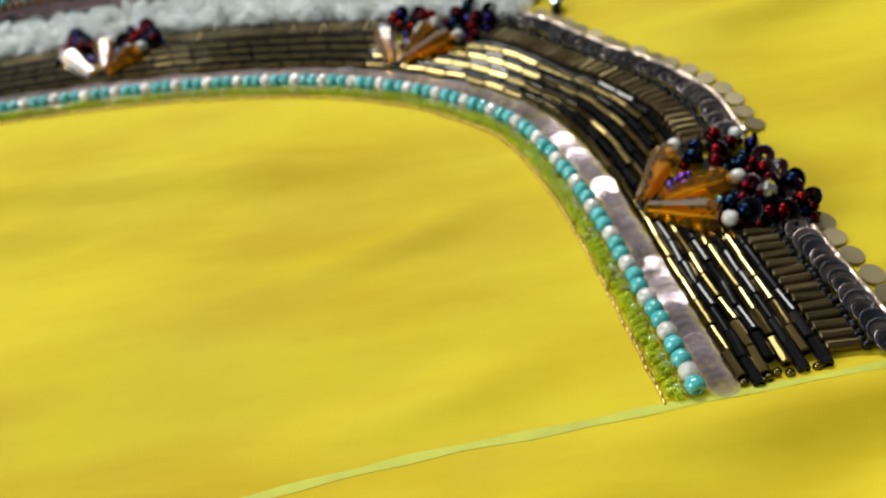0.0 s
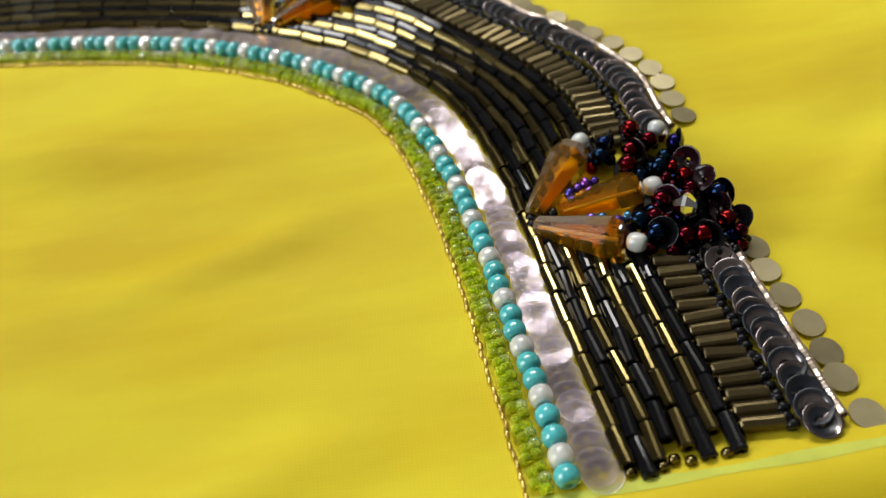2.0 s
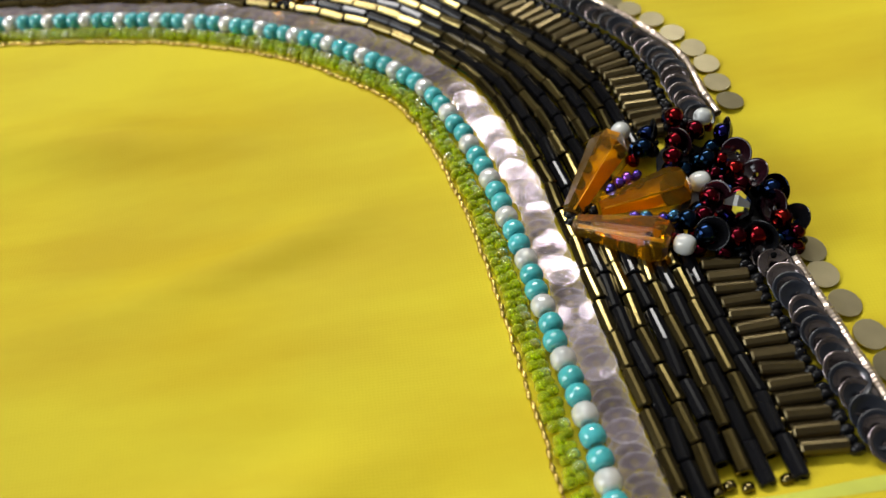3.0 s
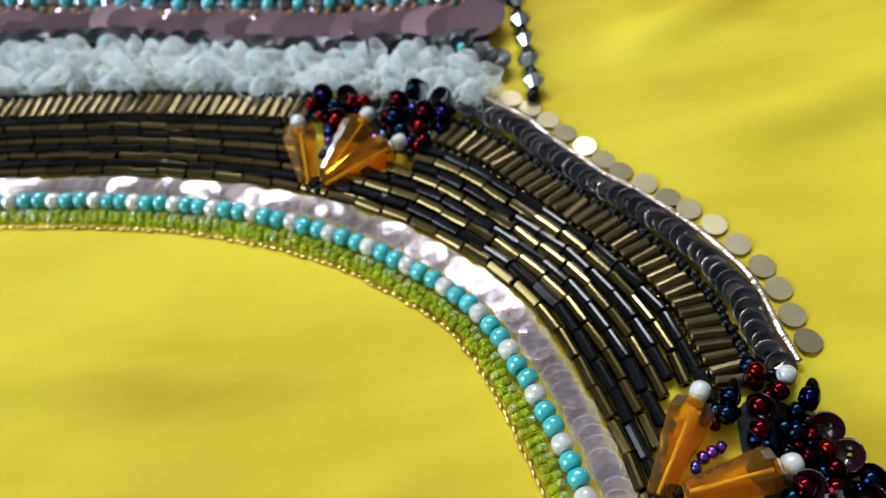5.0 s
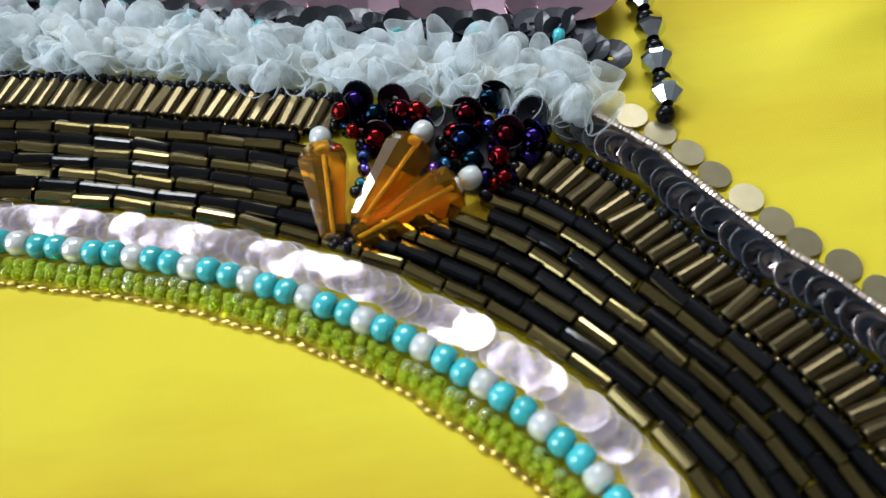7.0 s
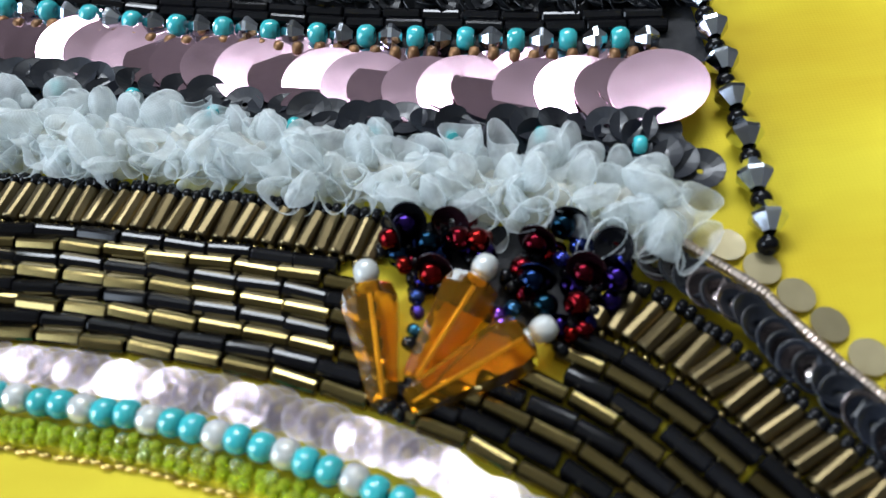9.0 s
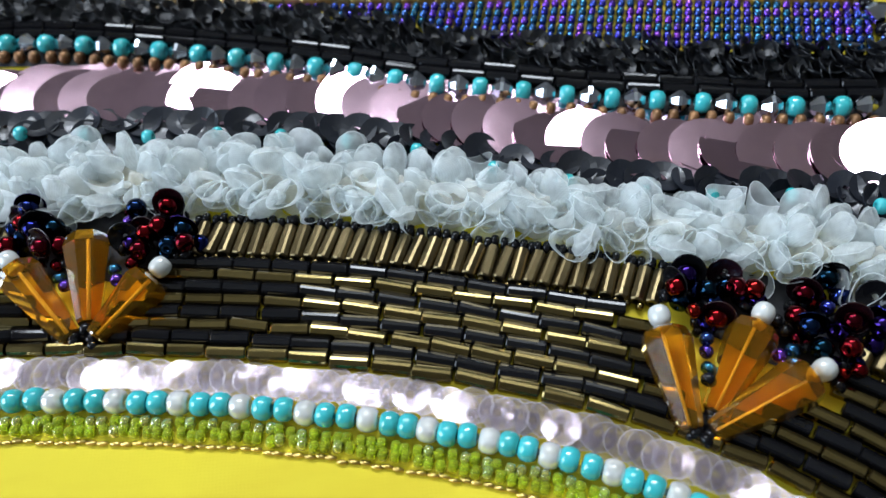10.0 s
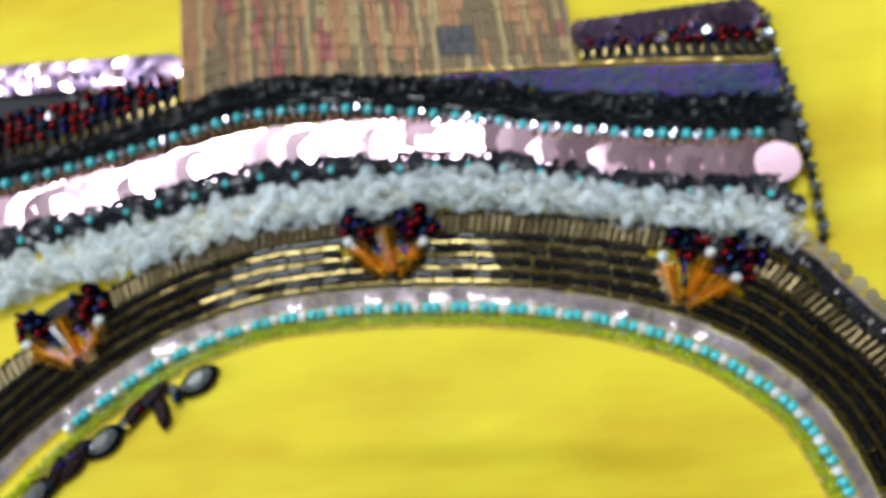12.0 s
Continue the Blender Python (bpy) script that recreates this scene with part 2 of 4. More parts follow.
def basis(x, y, z, along, up=(0, 0, 1), roll=0.0):
    """A pose in metres from a place in centimetres: x axis along, z axis near up."""
    ax = Vector((*along, 0.0)[:3]).normalized()
    ay = Vector(up).cross(ax).normalized()
    az = ax.cross(ay)
    m = Matrix((ax, ay, az)).transposed().to_4x4()
    return Matrix.Translation(Vector((x, y, z)) * CM) @ m @ Matrix.Rotation(roll, 4, "X")


def thing(name, label, category, x, y, group="", z=0.0):
    ob = new(name)
    ob.empty_display_size = 0.005
    ob.matrix_basis = Matrix.Translation(Vector((x, y, z)) * CM)
    return tagged(ob, label, category, group)


def piece(name, me, parent, m, label="", kind=""):
    ob = new(name, me)
    ob.parent = parent
    root = parent.matrix_basis
    if parent.parent:
        root = parent.parent.matrix_basis @ parent.matrix_parent_inverse @ root
    ob.matrix_parent_inverse = root.inverted()
    ob.matrix_basis = m
    return tagged(ob, label, kind=kind)


def join(chunks):
    """One verts/faces/slots list out of many (verts, faces, slot)."""
    verts, faces, slots = [], [], []
    for v, f, s in chunks:
        k = len(verts)
        verts += v
        faces += [tuple(i + k for i in q) for q in f]
        slots += [s] * len(f)
    return verts, faces, slots


def moved(v, m):
    return [tuple(m @ Vector(p)) for p in v]


class Line:
    """A smooth curve in the plan, by its length."""

    def __init__(self, pts, dense=False):
        p = np.array(pts, float)
        if not dense:
            q = np.vstack([2 * p[0] - p[1], p, 2 * p[-1] - p[-2]])
            out = []
            for i in range(len(p) - 1):
                a, b, c, d = q[i : i + 4]
                for t in np.linspace(0, 1, 24, endpoint=False):
                    out.append(0.5 * (2 * b + (c - a) * t + (2 * a - 5 * b + 4 * c - d) * t * t + (3 * b - a - 3 * c + d) * t**3))
            p = np.array(out + [p[-1]])
        self.p = p
        self.s = np.r_[0, np.cumsum(np.hypot(*np.diff(p, axis=0).T))]
        self.length = float(self.s[-1])
        g = np.gradient(p, axis=0)
        self.t = g / np.maximum(np.hypot(*g.T), 1e-9)[:, None]

    def at(self, s):
        x, y = (float(np.interp(s, self.s, self.p[:, k])) for k in (0, 1))
        tx, ty = (float(np.interp(s, self.s, self.t[:, k])) for k in (0, 1))
        n = math.hypot(tx, ty)
        return x, y, tx / n, ty / n

    def off(self, d, widen=None):
        """The parallel curve d to the left of the way, scaled by widen along it."""
        n = np.c_[-self.t[:, 1], self.t[:, 0]]
        w = np.ones(len(self.p)) if widen is None else widen
        return Line(self.p + n * (d * w)[:, None], dense=True)

    def near(self, x, y):
        return float(self.s[np.argmin(np.hypot(self.p[:, 0] - x, self.p[:, 1] - y))])

    def y_at(self, x):
        o = np.argsort(self.p[:, 0])
        return float(np.interp(x, self.p[o, 0], self.p[o, 1]))


rng = random.Random(7)
jit = lambda a: rng.uniform(-a, a)  # noqa: E731

# ---- the plan ----
NECK = Line([(-16.1, -6.0), (-15.1, -4.2), (-13.17, -1.85), (-11.36, -0.48), (-9.48, 0.49), (-7.59, 0.97), (-5.89, 1.02), (-4.0, 0.87),
             (-2.21, 0.6), (-0.55, 0.18), (0.54, -0.23), (1.57, -0.77), (2.46, -1.46), (3.24, -2.34), (3.68, -3.53), (3.95, -4.81),
             (4.11, -6.06), (4.25, -7.21), (4.33, -8.02)])


def ease(v, a, b):
    t = np.clip((v - a) / (b - a), 0, 1)
    return t * t * (3 - 2 * t)


WIDE = 1 + 0.10 * ease(NECK.s, NECK.near(-1, 0.3), NECK.near(1.6, -0.8)) - 0.14 * ease(NECK.s, NECK.near(3.5, -3.2), NECK.near(4.0, -6.3))
# past the yoke's corner the strip is pinched, then swells on the shoulder; by length along the neckline
PINCH = np.interp(NECK.s, (20.8, 21.5, 22.0, 22.5, 22.95, 23.3, 23.65, 24.1, 24.43, 24.8, 25.5), (0.0, 0.11, 0.05, -0.10, -0.18, -0.09, 0.0, 0.065, 0.05, -0.02, 0.0))


def strip(d):
    """The row that lies d outside the teal beads."""
    return NECK.off(d, WIDE * (1 + PINCH * (d / 2.4) ** 1.5 / d))


# place of the base and the way each flower opens, in degrees
FLOWERS = [(4.60, -4.85, 10.0), (1.46, 0.12, 55.0), (-4.44, 1.62, 92.0), (-11.42, 0.68, 112.0)]


def in_flower(x, y, grow=0.0):
    for bx, by, ang in FLOWERS:
        dx, dy = x - bx, y - by
        r, a = math.hypot(dx, dy), math.radians(ang)
        u, v = dx * math.cos(a) + dy * math.sin(a), -dx * math.sin(a) + dy * math.cos(a)
        if r < 1.3 + grow and u > 0.02 and -0.80 < math.atan2(v, u) < 0.95 or 0.85 < u < 2.3 and -1.0 - grow < v < 0.86 + grow:
            return True
    return False


# ---- room, table and cloth ----
def box(name, lo, hi, m, kind="structure", label="", category=""):
    bm = bmesh.new()
    bmesh.ops.create_cube(bm, size=1.0)
    for v in bm.verts:
        v.co = Vector([lo[k] + (v.co[k] + 0.5) * (hi[k] - lo[k]) for k in range(3)])
    me = bpy.data.meshes.new(name)
    bm.to_mesh(me)
    bm.free()
    me.materials.append(m)
    return tagged(new(name, me), label, category, kind=kind)


# unseen room added to close the place and give the beads something to reflect
box("floor", (-2.0, -2.0, -0.83), (2.0, 2.0, -0.76), FLOOR)
box("ceiling", (-2.0, -2.0, 1.74), (2.0, 2.0, 1.80), CEILING)
box("wall_north", (-2.0, 2.0, -0.83), (2.0, 2.1, 1.8), WALL)
box("wall_south", (-2.0, -2.1, -0.83), (2.0, -2.0, 1.8), WALL)
box("wall_east", (2.0, -2.0, -0.83), (2.1, 2.0, 1.8), WALL)
box("wall_west", (-2.1, -2.0, -0.83), (-2.0, 2.0, 1.8), WALL)


def build_table():
    table = thing("table", "plain brown wooden table under the yellow cloth", "table", 0, 0, z=-76.0)
    bm = bmesh.new()
    bmesh.ops.create_cube(bm, size=1.0)
    bmesh.ops.scale(bm, vec=(1.3, 0.85, 0.03), verts=bm.verts)
    bmesh.ops.bevel(bm, geom=bm.edges[:], offset=0.006, segments=2, affect="EDGES")
    me = bpy.data.meshes.new("tabletop")
    bm.to_mesh(me)
    bm.free()
    me.materials.append(WOOD)
    piece("tabletop", me, table, Matrix.Translation((-0.05, 0.03, -0.0185)))
    v, f = lathe([(-72.5, 0.1), (-72.5, 1.9), (0, 2.6), (0, 0.1)], 12, axis="z")
    leg = mesh_of("leg", v, f, WOOD, smooth=True)
    for sx in (-1, 1):
        for sy in (-1, 1):
            piece("leg", leg, table, Matrix.Translation((-0.05 + sx * 0.58, 0.03 + sy * 0.36, -0.0345)))


def build_cloth():
    """One sheet, smooth under the beadwork and softly creased where it is bare."""
    xs = np.r_[-58:-20:2.0, -20:14:0.22, 14:48.1:2.0]
    ys = np.r_[-36:-16:2.0, -16:13:0.22, 13:40.1:2.0]
    gx, gy = np.meshgrid(xs, ys, indexing="ij")
    # points that carry beadwork
    held = [NECK.p[::8] + np.c_[-NECK.t[::8, 1], NECK.t[::8, 0]] * d for d in (-0.4, 0.2, 0.8, 1.4, 2.0)]
    held += [NECK.off(2.8).p[::8][NECK.off(2.8).p[::8, 0] > 3.6]]
    held.append(np.array([(x, y) for x in np.arange(-14, 5, 0.7) for y in np.arange(1.6, 8.5, 0.7) if y > NECK.y_at(x) + 1.5 and y < 12]))
    held = np.vstack(held)
    dist = np.full(gx.shape, 99.0)
    for hx, hy in held:
        dist = np.minimum(dist, np.hypot(gx - hx, gy - hy))
    free = ease(dist, 0.5, 2.2)
    z = np.zeros(gx.shape)
    for a, wave, amp, ph, drift in ((-12, 3.1, 0.07, 0.4, 0.5), (14, 4.7, 0.10, 2.0, 0.35), (-28, 2.2, 0.035, 1.1, 0.8), (68, 6.1, 0.06, 0.0, 0.3)):
        c, s = math.cos(math.radians(a)), math.sin(math.radians(a))
        u, v = gx * c + gy * s, -gx * s + gy * c
        z += amp * np.sin(2 * math.pi * v / wave + ph + drift * np.sin(u * 0.7 + ph)) * (0.55 + 0.45 * np.sin(u * 0.45 + 2 * ph))
    # narrow creases
    for x0, y0, a, length, width, amp in ((0.6, -2.6, -6, 3.0, 0.25, 0.05), (1.8, -4.4, 16, 2.6, 0.22, 0.06), (7.8, 2.6, 22, 2.4, 0.3, 0.08), (8.4, 0.2, 12, 2.5, 0.35, 0.07),
                                          (-3.4, -2.0, -4, 3.5, 0.3, 0.05), (-6.5, -3.0, 3, 3.0, 0.35, 0.05), (2.0, -7.4, 10, 3.0, 0.3, 0.05), (4.5, -9.0, 10, 4.5, 0.35, 0.16),
                                          (8.8, -4.6, 35, 2.2, 0.3, 0.06), (7.2, 5.0, 70, 3.0, 0.35, 0.06), (6.5, -9.6, 25, 2.0, 0.3, 0.12)):
        c, s = math.cos(math.radians(a)), math.sin(math.radians(a))
        u, v = (gx - x0) * c + (gy - y0) * s, -(gx - x0) * s + (gy - y0) * c
        z += 3.0 * amp * np.exp(-((u / length) ** 2) - (v / width) ** 2)
    z = z * free
    # the cloth rises in a soft fold before the cut end of the strip and dips in front of it
    crest = -8.42 + 0.03 * (gx - 4.0) + 0.05 * np.sin(gx * 1.1)
    rise = ease(gx, 2.4, 5.5) * (1 - 0.6 * ease(gx, 8.5, 12.0))
    z = z + rise * (0.22 * np.exp(-(((gy - crest) / 0.30) ** 2)) - 0.28 * np.exp(-(((gy - crest + 0.72) / 0.42) ** 2)))
    nx, ny = gx.shape
    idx = np.arange(nx * ny).reshape(nx, ny)
    faces = np.stack([idx[:-1, :-1], idx[1:, :-1], idx[1:, 1:], idx[:-1, 1:]], -1).reshape(-1, 4)
    top = np.c_[gx.ravel(), gy.ravel(), z.ravel()]
    me = mesh_of("yellow_cloth", top.tolist(), faces.tolist(), YELLOW, smooth=True)
    ob = tagged(new("yellow_cloth", me), "bright yellow cotton cloth spread flat, lightly creased", "cloth")
    thick = ob.modifiers.new("thickness", "SOLIDIFY")
    thick.thickness, thick.offset = 0.0003, -1
    return gx, gy, z


build_table()
SHEET = build_cloth()


def sheet_z(x, y):
    gx, gy, z = SHEET
    i = int(np.clip(np.searchsorted(gx[:, 0], x), 1, gx.shape[0] - 1))
    j = int(np.clip(np.searchsorted(gy[0], y), 1, gy.shape[1] - 1))
    a = (x - gx[i - 1, 0]) / (gx[i, 0] - gx[i - 1, 0])
    b = (y - gy[0, j - 1]) / (gy[0, j] - gy[0, j - 1])
    return float((z[i - 1, j - 1] * (1 - a) + z[i, j - 1] * a) * (1 - b) + (z[i - 1, j] * (1 - a) + z[i, j] * a) * b)


def build_pen_line():
    """The tailor's pale green marking that runs past the cut end of the strip."""
    line = Line([(-6.0, -9.3), (-3.0, -8.65), (-0.6, -8.34), (1.2, -8.2), (2.75, -8.17), (4.1, -8.13), (6.4, -8.11), (9.0, -8.0), (11.5, -7.9)])
    verts, faces = [], []
    n = int(line.length / 0.15)
    for i in range(n + 1):
        x, y, tx, ty = line.at(line.length * i / n)
        w = 0.06 + 0.012 * math.sin(i * 0.7)
        for d in (-w, w):
            px_, py_ = x - ty * d, y + tx * d
            verts.append((px_, py_, sheet_z(px_, py_) + 0.006))
        if i:
            faces.append((2 * i - 2, 2 * i, 2 * i + 1, 2 * i - 1))
    me = mesh_of("pen_line", verts, faces, PEN)
    tagged(new("pen_line", me), "thin pale green pen marking drawn on the yellow cloth", "marking")


build_pen_line()


# ---- neckline strip, from the inner edge outwards ----
# roll of the bugle beads by length along the neckline, set to place the lamp's glints
TURN_S, TURN = (0.0, 16.3, 17.2, 19.4, 20.0, 22.2, 22.9, 25.0, 25.4, 28.2, 28.5, 29.2), (-0.13, -0.15, -0.03, -0.03, -0.21, -0.21, 0.02, 0.0, 0.18, 0.18, 0.0, 0.0)


def string_of(name, label, category, line, pitch, pick, z, piece_name, group="", start=0.0, stop=None, skip=None, tilt=0.0, wobble=0.0, uneven=0.03):
    """Beads threaded on a line. pick(i): the mesh of bead i."""
    x, y, *_ = line.at((start + (stop or line.length)) / 2)
    root = thing(name, label, category, x, y, group)
    s, i, made = start + pitch / 2, 0, 0
    while s < (stop or line.length):
        x, y, tx, ty = line.at(s)
        me = pick(i)
        if me and not (skip and skip(x, y)):
            m = basis(x + jit(wobble), y + jit(wobble), z, (tx + jit(0.06), ty + jit(0.06), jit(0.05)), roll=(jit(tilt) + float(np.interp(NECK.near(x, y), TURN_S, TURN)) + 0.04 * math.sin(s * 1.3 + 20 * z) + math.pi / 6) if tilt else jit(3.0))
            piece(piece_name, me, root, m)
            made += 1
        s += pitch * (1 + jit(uneven))
        i += 1
    return root


def sequins_on(name, label, category, line, pitch, me, z, lean, group="", start=0.0, stop=None, side=0.0, loose=0.10, skip=None, wobble=0.02, end_tilt=None):
    """Overlapping sequins; each lies with its near edge on the one before it. lean: degrees that its near edge is raised."""
    a, b = start, stop or line.length
    x, y, *_ = line.at((a + b) / 2)
    root = thing(name, label, category, x, y, group)
    steps = [1 + jit(0.12) for _ in range(max(1, round((b - a) / pitch)))]
    for i in range(len(steps)):
        s = a + (b - a) * sum(steps[: i + 1]) / sum(steps)
        x, y, tx, ty = line.at(s)
        if skip and skip(x, y):
            continue
        m = basis(x + jit(wobble), y + jit(wobble), z, (tx, ty, 0.0))
        if end_tilt is not None and i == len(steps) - 1:
            m = m @ Matrix.Translation((0, 0, 0.0009)) @ Matrix.Rotation(radians(end_tilt), 4, "Y")
        else:
            m = m @ Matrix.Rotation(radians(lean(s) if callable(lean) else lean) + jit(loose), 4, "Y") @ Matrix.Rotation((side(s) if callable(side) else side) + jit(1.4 * loose), 4, "X") @ Matrix.Rotation(jit(3), 4, "Z")
        piece("sequin", me if not isinstance(me, list) else rng.choice(me), root, m)
    return root


S0 = NECK.near(-15.0, -4.0)
link_v, link_f = lathe([(-0.055, 0.006), (-0.05, 0.016), (0.0, 0.026), (0.05, 0.016), (0.055, 0.006)], 6)
LINK = mesh_of("link", link_v, link_f, GOLD_THREAD, smooth=True)
chain = NECK.off(-0.385)
string_of("gold_chain_trim", "thin gold chain-stitched thread edging the yellow cloth", "trim", chain, 0.105, lambda i: LINK, 0.025, "link", start=chain.near(-14.2, -3.6), wobble=0.015)
seed_green = bead_mesh("bead", 0.066, 0.10, 0.02, GREEN, 10, 5)
seed_clear = bead_mesh("bead", 0.066, 0.10, 0.02, LUSTRE, 10, 5)

for d, share, lab in ((-0.285, 0.08, "string of tiny lime green glass beads beside the gold chain"), (-0.19, 0.45, "string of tiny clear and green lustre beads beside the teal beads")):
    row = NECK.off(d)
    string_of("green_bead_string", lab, "bead string", row, 0.108, lambda i, q=share: seed_clear if rng.random() < q else seed_green, 0.066, "bead", "green bead strings", row.near(-14.2, -3.8), wobble=0.02)

teal_bead = bead_mesh("teal_bead", 0.122, 0.19, 0.035, TEAL)
white_bead = bead_mesh("white_bead", 0.125, 0.205, 0.035, CEYLON)
# lengths along the neckline at which some of the white beads lie; two teal ones follow each
WHITE_N, WHITE_S = (-21, -9, -3, 0, 4, 8, 9, 16, 17), (6.4, 13.78, 17.48, 19.17, 21.47, 23.79, 24.43, 28.77, 29.4)


def build_teal_string():
    root = thing("teal_bead_string", "string of round teal beads with every third bead pearly white", "bead string", *NECK.at(NECK.length / 2)[:2])
    for i in range(-60, 50):
        s = float(np.interp(i / 3, WHITE_N, WHITE_S))
        if S0 < s < NECK.length - 0.02:
            x, y, tx, ty = NECK.at(s)
            piece("bead", teal_bead if i % 3 else white_bead, root, basis(x + jit(0.012), y + jit(0.012), 0.12, (tx + jit(0.07), ty + jit(0.07), jit(0.06)), roll=jit(3.0)))


build_teal_string()

# thin flat rings, stacked loosely so that whole faces catch the light by turns
clear_sequin = [sequin_mesh("sequin", r, c, h, CLEAR_SEQUIN, 20, False, 0.007, CLEAR_RIM, thin_rim=True) for r, c, h in ((0.182, 0.004, 0.036), (0.176, 0.0, 0.030), (0.188, 0.008, 0.040))]
sequins_on("clear_sequin_trim", "overlapping clear pinkish ring sequins between teal beads and bugle beads", "sequin trim", strip(0.295), 0.12, clear_sequin, 0.085, lambda s: -4 if 21.3 < s < 24.1 else 4, side=lambda s: -0.045 if s < 21.3 else -0.01, start=S0, loose=0.085, wobble=0.03)

end_bead = bead_mesh("stop_bead", 0.06, 0.09, 0.018, BRONZE, 10, 5)
bronze_tube = tube_mesh("bugle_bead", 0.080, 0.395, 0.04, BRONZE)
black_tube = tube_mesh("bugle_bead", 0.078, 0.395, 0.04, BLACK)
for k in range(8):
    row = strip(0.565 + 0.146 * k)
    root = string_of("bugle_bead_row", ("row of dark bronze six-sided bugle beads laid end to end" if k % 2 == 0 else "row of shiny black six-sided bugle beads laid end to end"), "bugle beads", row,
              0.412, lambda i, k=k: bronze_tube if k % 2 == 0 else black_tube, 0.082 if k % 2 == 0 else 0.078, "bugle_bead", "long bugle rows", row.near(-14.2, -3.0) + 0.2 * (k % 3) + jit(0.1),
              row.length - (0.05, 0.0, 0.14, 0.03, 0.1, 0.0, 0.06, 0.02)[k], skip=(lambda x, y: in_flower(x, y, -0.02)) if k else None, tilt=0.03, wobble=0.012)
    # a stop bead holds the cut end of the thread
    x, y, tx, ty = row.at(row.length - (0.0, 0.03)[k % 2])
    piece("stop_bead", end_bead, root, basis(x + jit(0.03), y - 0.05 + jit(0.03), 0.07, (tx, ty, jit(0.4))))

cross_tube = tube_mesh("bugle_bead", 0.078, 0.40, 0.035, ROSE_BRONZE)
rung = strip(1.89)


def build_rungs():
    root = thing("bugle_ladder", "row of bronze bugle beads lying side by side across the strip", "bugle beads", *rung.at(rung.length / 2)[:2])
    s = rung.near(-14.4, -1.0)
    while s < rung.length - 0.06:
        x, y, tx, ty = rung.at(s)
        if not in_flower(x, y, 0.02):
            slant = 0.14 + jit(0.07)
            ax = (-ty + tx * slant, tx + ty * slant, jit(0.05))
            piece("bugle_bead", cross_tube, root, basis(x, y, 0.078, ax, roll=math.pi / 6 + jit(0.12) + 0.26 * math.sin(s * 1.1)))
        s += 0.156


build_rungs()
black_seed = bead_mesh("bead", 0.072, 0.095, 0.02, BLACK, 10, 5)
seeds = strip(2.13)
string_of("black_bead_string", "string of tiny shiny black beads along the bugle ladder", "bead string", seeds, 0.09, lambda i: black_seed, 0.095, "bead", start=seeds.near(-14.4, -0.6),
          skip=lambda x, y: in_flower(x, y, 0.0), wobble=0.025)

# ---- shoulder strip only ----
def bare(x, y):
    return in_flower(x, y, 0.0)


dark = strip(2.37)
dark_sequin = [sequin_mesh("sequin", 0.178, c, 0.045, k, 18, True, 0.012, r, True) for c, k, r in ((0.055, GUNMETAL, BLACK_SEQUIN), (0.045, BLACK_SEQUIN, GUNMETAL), (0.05, GUNMETAL, BLACK_SEQUIN), (0.05, GUNMETAL, GUNMETAL), (0.05, BLACK_SEQUIN, BLACK_SEQUIN))]
sequins_on("dark_sequin_trim", "stacked smoky grey and black cup sequins with holes", "sequin trim", dark, 0.14, dark_sequin, 0.11, 15, start=dark.near(3.5, 1.1), loose=0.12, skip=bare)


def build_cord():
    """Silver-rose wire wound round a core, with its turns showing."""
    line = strip(2.605)
    a, b = line.near(3.75, 1.3), line.length
    verts, faces, seg = [], [], 8
    n = int((b - a) / 0.022)
    for i in range(n + 1):
        x, y, tx, ty = line.at(a + (b - a) * i / n)
        r = (0.050 if i % 2 else 0.045) * (1 + 0.12 * math.sin(i * 0.21) + jit(0.06))
        for k in range(seg):
            w = 2 * math.pi * k / seg
            verts.append((x - ty * r * math.cos(w), y + tx * r * math.cos(w), 0.105 + r * math.sin(w)))
        if i and not -5.5 < y < -3.6:  # it dives under the shoulder flower
            for k in range(seg):
                j = (k + 1) % seg
                faces.append(((i - 1) * seg + k, (i - 1) * seg + j, i * seg + j, i * seg + k))
    me = mesh_of("metallic_cord", verts, faces, SILVER_WIRE)
    tagged(new("metallic_cord", me), "rose-silver wound metallic cord beside the gold sequins", "cord")


build_cord()
gold_sequin = sequin_mesh("sequin", 0.158, 0.0, 0.0, GOLD, 26)
edge = strip(2.835)
sequins_on("gold_sequin_trim", "single row of flat champagne gold sequins on the cloth's edge", "sequin trim", edge, 0.345, gold_sequin, 0.05, 3, side=-0.06, skip=lambda x, y: x > 5 and -5.6 < y < -3.45, start=edge.near(4.0, 1.45), loose=0.06, wobble=0.03)

bronze_seed = bead_mesh("bead", 0.05, 0.08, 0.015, BRONZE, 8, 5)
inner_seeds = strip(1.675)
string_of("bronze_bead_string", "string of tiny bronze beads inside the bugle ladder", "bead string", inner_seeds, 0.135, lambda i: bronze_seed, 0.05, "bead", start=inner_seeds.near(-14.2, -1.2), skip=lambda x, y: in_flower(x, y, 0.0), wobble=0.02)


# ---- bead flowers ----
def cone_mesh(name, m):
    """A long faceted drop, drilled through: narrow at the stitched end, widest near the far end, with a cut shoulder.
    """
    prof = [(0.0, 0.012), (0.0, 0.10), (0.03, 0.122), (0.84, 0.25), (0.96, 0.215), (1.0, 0.14), (1.0, 0.012)]
    v, f = lathe(prof, 8, turn=math.pi / 8)
    return mesh_of(name, v, f, m)


cone = cone_mesh("amber_drop", AMBER)
